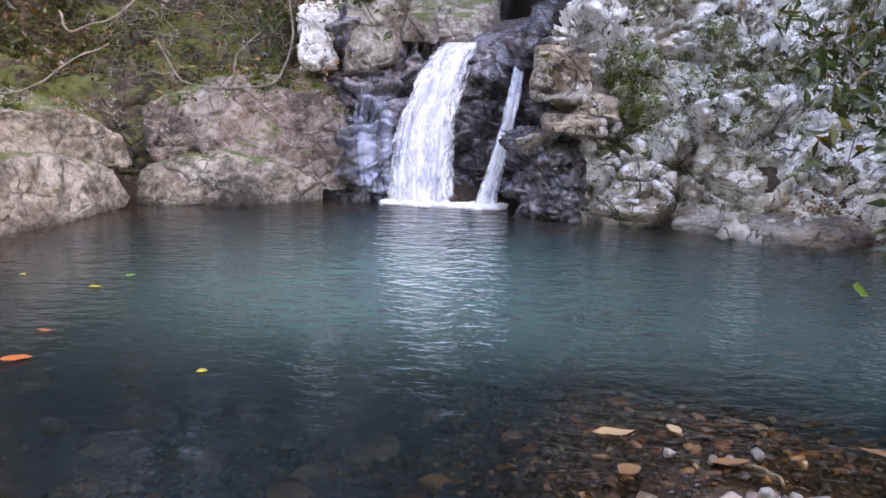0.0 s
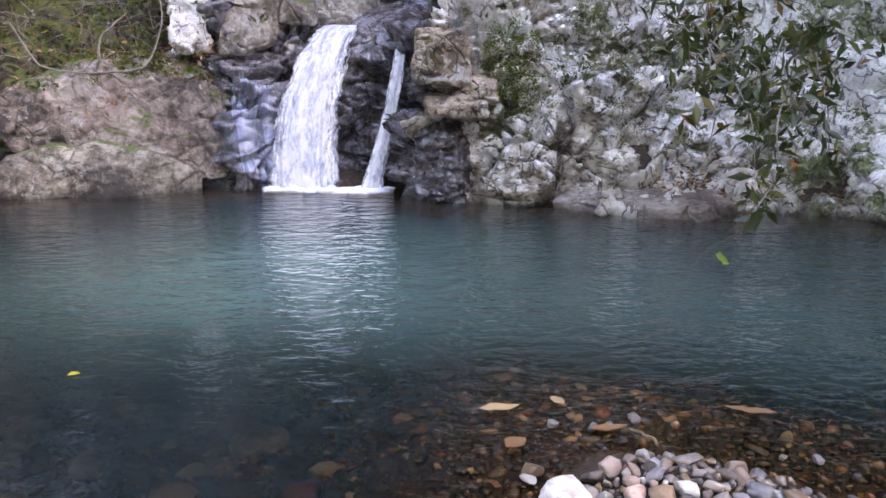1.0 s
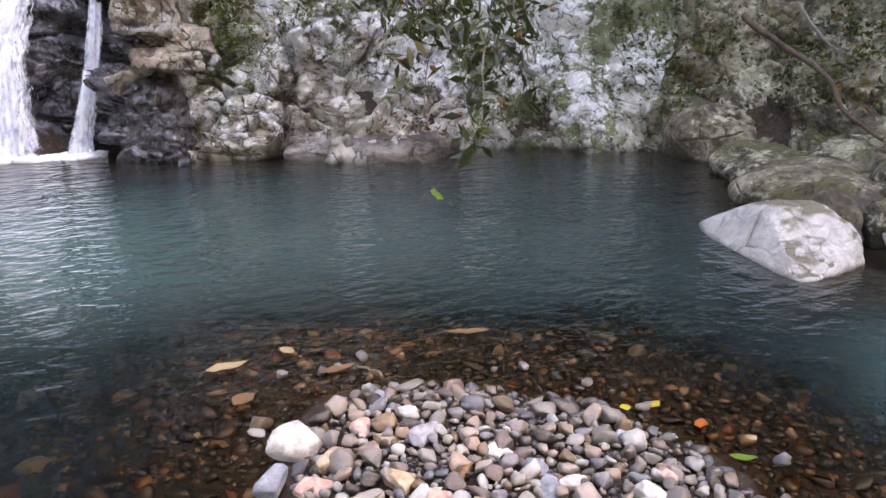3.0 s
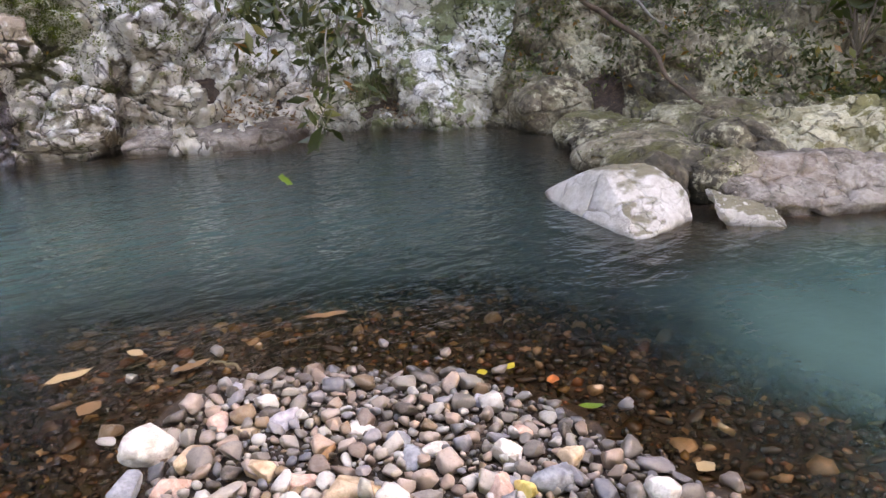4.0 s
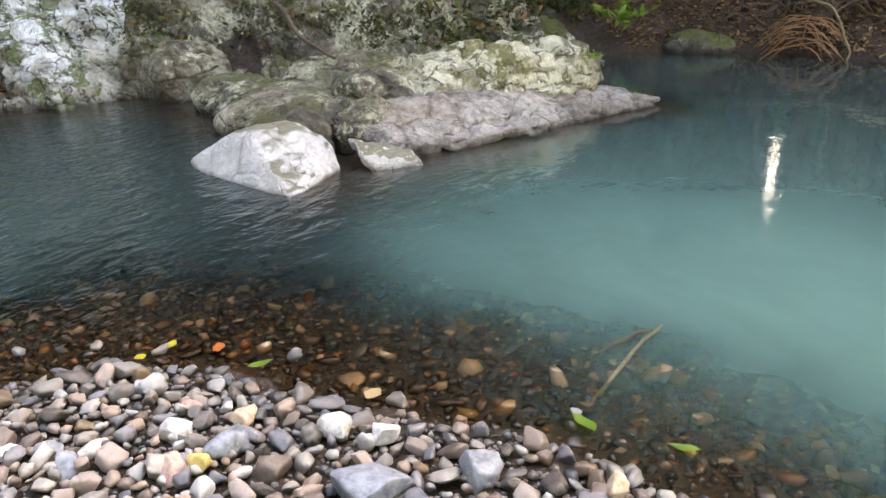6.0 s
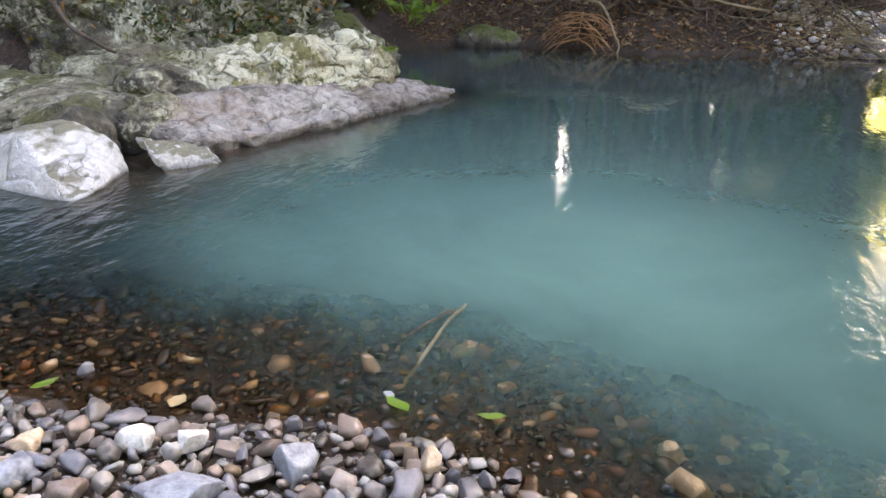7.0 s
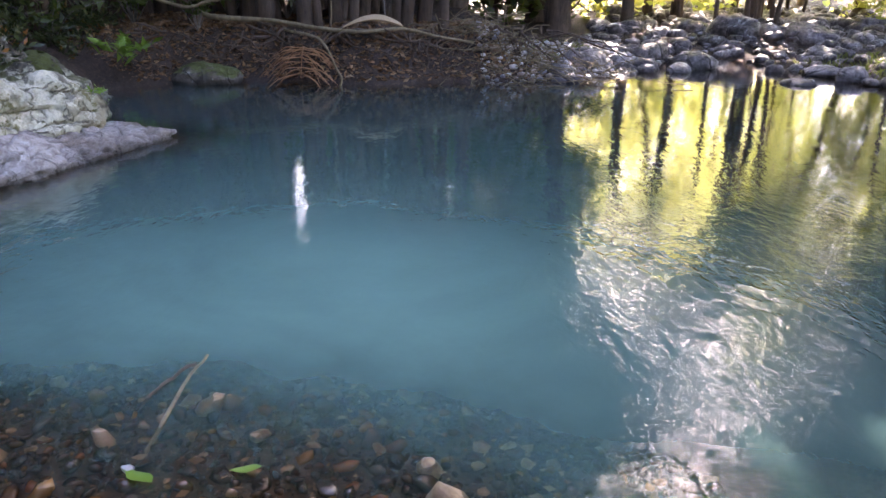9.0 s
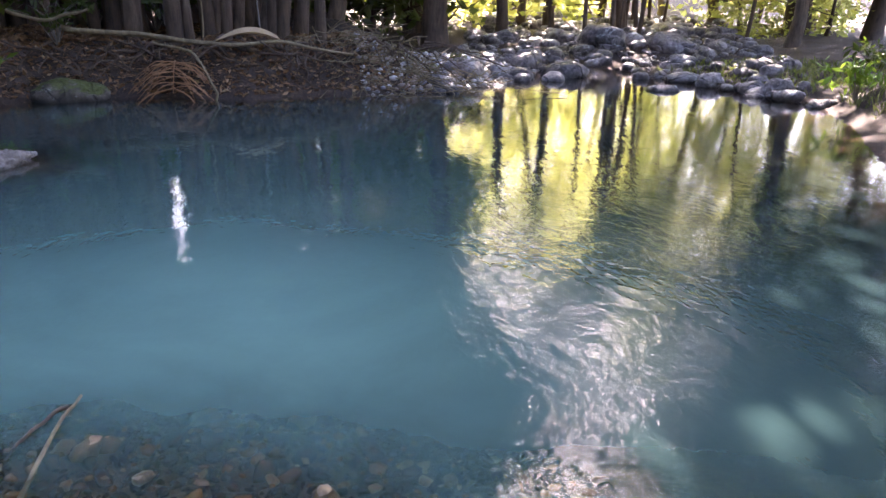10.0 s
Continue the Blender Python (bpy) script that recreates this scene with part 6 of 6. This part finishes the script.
ch = scatter(2600, (11.5, 16.5, -6.2, -1.9), lambda g, n: np.clip(0.02 + g.gamma(2, 0.012, n), 0.02, 0.09), lambda x, y: True, g6, 0.8)
ch = [c for c, d in zip(ch, shore_distance(*np.array(ch)[:, :2].T)) if -0.1 < d < 2.6]
zs = terrain(*np.array(ch)[:, :2].T)
sm = []
for (x, y, r), z in zip(ch, zs):
    V1, F1 = ico(1)
    sm.append((V1 * (r, r * g6.uniform(0.7, 1), r * 0.6) + (x, y, z + 0.3 * r), F1))
V, F = join(sm)
tagged(part("shingle", mesh_from("shingle", V, F, PEBBLE)), "pale shingle beach at the stream outlet", "stones", kind="stuff")

# ---- grass and plants of the south bank ----


def blades(C, height, rng, material, name, label):
    n = len(C)
    d = rng.normal(size=(n, 3)) * 0.35 + (0, 0, 1)
    d /= np.linalg.norm(d, axis=1, keepdims=True)
    h = (height * rng.uniform(0.5, 1.3, n))[:, None]
    e = np.cross(d, rng.normal(size=(n, 3)))
    e /= np.linalg.norm(e, axis=1, keepdims=True)
    e *= 0.035 * h + 0.002
    bend = rng.normal(size=(n, 3)) * (0.25, 0.25, 0.0) * h
    V = np.stack([C - e, C + e, C + d * h * 0.6 + bend * 0.3 + e * 0.6, C + d * h * 0.95 + bend], 1).reshape(-1, 3)
    b = np.arange(n)[:, None] * 4
    return tagged(part(name, mesh_from(name, V, np.concatenate([b + [0, 1, 2], b + [0, 2, 3]]), material)), label, "grass", kind="stuff")


C = np.c_[g6.uniform(4.5, 14, 16000), g6.uniform(-13, -5.0, 16000)]
dd = shore_distance(C[:, 0], C[:, 1])
C = C[(dd > 0.25) & (dd < 3.0) & (vnoise(np.c_[C * 0.9, 0 * dd], 3) > -0.25)]
blades(np.c_[C, terrain(C[:, 0], C[:, 1])], 0.13, g6, GRASS, "grass", "pale short grass on the far bank")
C = np.c_[g6.uniform(13, 16.5, 5000), g6.uniform(-4.4, -2.6, 5000)]
dd = shore_distance(C[:, 0], C[:, 1])
C = C[(dd > 1.0) & (vnoise(np.c_[C * 0.9, 0 * dd], 5) > 0.0)]
blades(np.c_[C, terrain(C[:, 0], C[:, 1])], 0.1, g6, GRASS, "grass", "pale grass patch behind the shingle")


def plant(at, height, count, material, label, rng, size=0.16, name="plant"):
    """A low plant: arching stems from one base with pointed leaves."""
    ob = thing(name, label, "plant", at=at)
    lines = []
    for _ in range(count):
        tip = rng.normal(size=3) * (0.5, 0.5, 0.2) * height + (0, 0, height * 0.8)
        lines.append(spline(np.linspace(0, 1, 8), np.linspace(0, 1, 3), [np.zeros(3), tip * (0.4, 0.4, 0.75), tip]))
    V, F = join([tube(P, np.linspace(0.008, 0.003, 8), 4) for P in lines])
    tagged(part("stem", mesh_from("stem", V, F, TWIG), None, ob), kind="stuff")
    V, F = leaves_along(lines, 9, size, rng, 0.04, 0.35, 0.35, 0.15)
    part("foliage", mesh_from("foliage", V, F, material), None, ob)
    return ob


p1 = plant((9.2, -8.15, float(terrain([9.2], [-8.15])[0])), 0.5, 16, LEAF_GREEN, "fresh green leafy plant at the water's edge", g6)
p2 = plant((11.15, 3.0, 0.35), 0.35, 8, LEAF_GREEN, "small bright green sapling at the dark bank", g6, 0.2)
p3 = plant((7.85, 2.25, 0.3), 0.14, 5, LEAF_GREEN, "small green fern on the end of the rock shelf", g6, 0.08)
p4 = plant((10.1, -9.2, float(terrain([10.1], [-9.2])[0])), 0.6, 14, LEAF_CANOPY, "green leafy plant among the grass", g6)
for k in range(34):
    x, y = (g6.uniform(6.3, 12.6), g6.uniform(4.0, 8.0)) if k < 22 else (g6.uniform(12.6, 17), g6.uniform(-1.5, 6.0))
    if shore_distance([x], [y])[0] < 0.35 or (x < 9 and y > 4.6):
        continue
    copy_thing(p4, pose(x, y, float(terrain([x], [y])[0]) + (0.25 if x < 9 else 0), 0, 0, g6.uniform(0, 360)) @ Matrix.Scale(g6.uniform(0.8, 1.9), 4))

# ---- trees ----


def tree(name, label, height, lean, trunk_r, bark, leaf_mat, seed, clumps, per, leaf_size, low=0.45, reach=2.6, category="tree", spread=0.55):
    g = np.random.default_rng(seed)
    ob = thing(name, label, category)
    top = np.array((lean[0], lean[1], height))
    P = wiggle((0, 0, -0.4), top, 18, 0.35, seed)
    V, F = tube(P, trunk_r * np.linspace(1, 0.25, 18) * (1 + 0.5 * np.exp(-np.linspace(0, 10, 18))), 10)
    part("trunk", mesh_from("trunk", V, F, bark), None, ob)
    limbs, C = [], []
    for k in range(clumps):
        t = low + (1 - low) * (k + g.uniform(0, 1)) / clumps
        i = min(int(t * 17), 16)
        a = P[i]
        ang = g.uniform(0, 2 * np.pi)
        r = reach * g.uniform(0.45, 1.0) * (1.15 - 0.55 * (t - low) / (1 - low))
        b = a + np.array((math.cos(ang) * r, math.sin(ang) * r, g.uniform(-0.1, 0.5) * r))
        L = wiggle(a, b, 8, 0.2, seed + 31 * k)
        limbs.append(tube(L, np.linspace(trunk_r * 0.32, 0.012, 8), 5))
        for _ in range(4):
            q = L[g.integers(4, 8)] + g.normal(size=3) * spread * (1, 1, 0.6)
            C.append(q + g.normal(size=(per // 4, 3)) * g.uniform(0.25, 0.55) * (1, 1, 0.6))
    V, F = join(limbs)
    tagged(part("limbs", mesh_from("limbs", V, F, bark), None, ob), kind="stuff")
    V, F = leaf_quads(np.concatenate(C), leaf_size, g, 0.3, 0.5, 0.2)
    part("crown", mesh_from("crown", V, F, leaf_mat), None, ob)
    return ob


T_LAB = "tall forest tree with a dark green crown, seen or added unseen for shade"
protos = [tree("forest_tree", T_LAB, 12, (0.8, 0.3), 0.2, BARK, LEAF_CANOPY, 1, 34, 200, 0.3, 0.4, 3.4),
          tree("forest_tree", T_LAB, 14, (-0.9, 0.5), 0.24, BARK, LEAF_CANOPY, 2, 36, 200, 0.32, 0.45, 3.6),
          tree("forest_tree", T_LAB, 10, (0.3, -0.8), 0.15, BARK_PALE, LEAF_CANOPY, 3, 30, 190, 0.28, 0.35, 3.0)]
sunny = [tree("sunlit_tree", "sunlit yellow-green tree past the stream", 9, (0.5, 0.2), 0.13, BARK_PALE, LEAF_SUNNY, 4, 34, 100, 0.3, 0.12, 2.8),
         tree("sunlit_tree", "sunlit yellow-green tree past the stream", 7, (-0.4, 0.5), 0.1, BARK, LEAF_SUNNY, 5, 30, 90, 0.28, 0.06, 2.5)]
g7 = np.random.default_rng(77)
low = tree("understory_tree", "bushy dark understory tree in the grove", 7, (0.4, 0.3), 0.09, BARK, LEAF_CANOPY, 6, 34, 200, 0.3, 0.08, 2.6)
for k, (x, y) in enumerate([(20.5, -3.2), (21, 5), (20.5, 8), (18, 9.5), (15, 10), (24.5, -4.2), (25.5, 5.5), (24, 10), (13, 9), (30, 8), (27, 12), (9.6, 9.8), (6.8, 11.2)]):
    m = pose(x, y, float(terrain([x], [y])[0]), 0, 0, g7.uniform(0, 360)) @ Matrix.Scale(g7.uniform(0.9, 1.25), 4)
    if k:
        copy_thing(low, m)
    else:
        low.matrix_basis = m
# many of these stand out of view, added to keep sun and sky off the pool
SPOTS = [(13.4, 4.3, 1), (13.9, 1.6, 1), (14.4, -0.6, 1), (15.4, 3.2, 1.1), (16.4, 0.9, 1.2), (17.2, -1.9, 1.1), (18.6, 3.4, 1.4), (19.5, 0.4, 1.4), (12.2, 6.4, 1), (15.2, 7.2, 1.2), (18.0, 7.5, 1.5), (22, 5.5, 1.8), (22.5, 1.5, 1.8),
         (20, 10, 1.8), (25, 8, 2.0), (26, 3.5, 2.4), (25, -1.5, 1.7), (21, 3.6, 2.2), (24, 1.0, 2.4), (19, 5.4, 2.0), (23, 7.5, 2.4), (27, 0.5, 2.6), (16, 11, 1.5), (29, 6, 2.1), (23, 13, 1.9), (-7.5, 14.5, 1), (-3.2, 16, 1), (3.6, 16.5, 1), (8.2, 13.5, 1), (11.5, 10.5, 1), (0, 20, 1.2), (-11, 10, 1), (6.5, 20, 1.2),
         (11.6, -13.2, 1), (8.6, -14.4, 1.1), (4.6, -14.0, 1), (-0.5, -12, 1), (-6, -10, 1), (-11, -4, 1), (-13, 4, 1.1), (6.4, -11.5, 0.9), (2.0, -10.5, 1), (-3.6, -3.4, 0.95), (-0.6, -4.8, 0.9), (3.0, -6.8, 1), (6.2, -8.6, 0.9), (-7.0, 0.8, 0.9), (-8.0, 9.8, 0.9), (-4.6, 11.8, 0.9), (4.6, 12.0, 0.9), (1.4, 12.6, 0.9), (8.0, 9.8, 0.9), (-3.2, -8.6, 0.9), (-8.2, -6.6, 1), (-9.5, 0.2, 0.9), (-9.5, 6.8, 0.8), (14.6, -14.6, 0.75), (17.4, -15.6, 1), (18.1, -4.4, 1.08), (16.6, -12.6, 1.0), (21.5, -4.6, 1.3), (19.5, -15.0, 1.1), (23, -19, 1.2), (-2.2, 14.2, 1), (-6.2, 11.0, 0.9), (-0.4, 17, 1.2), (-9.2, 12.6, 1), (-5.4, 16, 1.1), (-0.9, 13.4, 0.9), (2.8, 15, 1.1), (6.4, 14.4, 1)]
used = set()
for k, (x, y, big) in enumerate(SPOTS):
    i = k % 3
    m = pose(x, y, float(terrain([x], [y])[0]), 0, 0, g7.uniform(0, 360)) @ Matrix.Scale(big * g7.uniform(0.92, 1.12), 4)
    if i not in used:
        used.add(i)
        protos[i].matrix_basis = m
    else:
        copy_thing(protos[i], m)
for p in protos:
    tagged(p, group="forest trees")
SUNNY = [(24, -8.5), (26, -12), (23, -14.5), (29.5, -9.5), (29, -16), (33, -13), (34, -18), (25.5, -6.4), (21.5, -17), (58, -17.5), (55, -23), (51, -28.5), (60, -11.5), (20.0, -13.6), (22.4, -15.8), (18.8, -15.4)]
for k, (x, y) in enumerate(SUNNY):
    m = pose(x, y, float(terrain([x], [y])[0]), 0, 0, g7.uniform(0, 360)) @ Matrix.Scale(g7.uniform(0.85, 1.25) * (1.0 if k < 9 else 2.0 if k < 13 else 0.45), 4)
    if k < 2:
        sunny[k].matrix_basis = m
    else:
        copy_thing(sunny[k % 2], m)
# added trees whose leaves split the sky gaps mirrored in the pool
thin = tree("sparse_tree", "thin-leaved tree with gaps in its crown, added to break up sky reflections", 10, (0.3, 0.4), 0.1, BARK, LEAF_CANOPY, 8, 40, 64, 0.24, 0.1, 2.6)
for k, (x, y) in enumerate([(26.5, -0.6), (27.5, 2.2), (30, -3.0), (24, -2.4), (24.4, 2.7), (24.6, -0.2)]):
    m = pose(x, y, float(terrain([x], [y])[0]), 0, 0, 90 * k)
    if k:
        copy_thing(thin, m)
    else:
        thin.matrix_basis = m
# added high crowns that screen direct sun from the water
high = tree("sparse_tree", "tall thin-leaved tree with gaps in its high crown, added to block sun from the water", 13, (-0.5, 0.3), 0.12, BARK, LEAF_CANOPY, 15, 34, 56, 0.24, 0.55, 2.3)
for k, (x, y) in enumerate([(19.6, -6.4), (20.6, -10.2), (13.8, -15.6), (23.0, -9.0)]):
    m = pose(x, y, float(terrain([x], [y])[0]), 0, 0, 70 * k) @ Matrix.Scale(1.1, 4)
    if k:
        copy_thing(high, m)
    else:
        high.matrix_basis = m
# bare trunks along the bank
slim = thing("slim_trunk", "slim straight trunk in the dark grove on the bank", "tree", "grove trunks")
P = wiggle((0, 0, -0.3), (0.15, 0.1, 9), 14, 0.12, 9)
V, F = tube(P, np.linspace(0.09, 0.05, 14), 8)
part("trunk", mesh_from("trunk", V, F, BARK), None, slim)
V, F = leaf_quads(P[-1] + g7.normal(size=(900, 3)) * (0.9, 0.9, 0.6), 0.26, g7, 0.3, 0.5, 0.2)
part("crown", mesh_from("crown", V, F, LEAF_CANOPY), None, slim)
first = True
for k in range(92):
    x, y = (g7.uniform(12.9, 19.5), g7.uniform(-1.6, 6.0)) if k < 80 else (g7.uniform(18, 25), g7.uniform(-13, -8))
    m = pose(x, y, float(terrain([x], [y])[0]), g7.normal() * 2.5, g7.normal() * 2.5, g7.uniform(0, 360)) @ Matrix.Scale(g7.uniform(0.7, 1.4) * (1.0 if k < 80 else 0.55), 4)
    if first:
        slim.matrix_basis, first = m, False
    else:
        copy_thing(slim, m)
# leaning tree at the dark corner of the pool
lt = tree("leaning_tree", "dark leaning tree at the shaded corner of the pool", 7, (-2.2, -2.0), 0.15, BARK, LEAF_CANOPY, 12, 22, 190, 0.24, 0.5, 2.4)
lt.matrix_basis = pose(11.6, 4.6, 0.4)
# the wood beyond: an added ring of trees that darkens the horizon
for k in range(72):
    a = 2 * np.pi * k / 72 + g7.uniform(-0.04, 0.04)
    east = math.cos(a) > 0.4 and math.sin(a) > -0.75
    r = g7.uniform(90, 120) if east else g7.uniform(38, 52)
    if -0.66 < math.sin(a) < -0.1 and math.cos(a) > 0:
        continue
    x, y = 6 + r * math.cos(a), r * math.sin(a)
    copy_thing(protos[k % 3], pose(x, y, float(terrain([x], [y])[0]), 0, 0, g7.uniform(0, 360)) @ Matrix.Scale(g7.uniform(0.9, 1.4), 4))
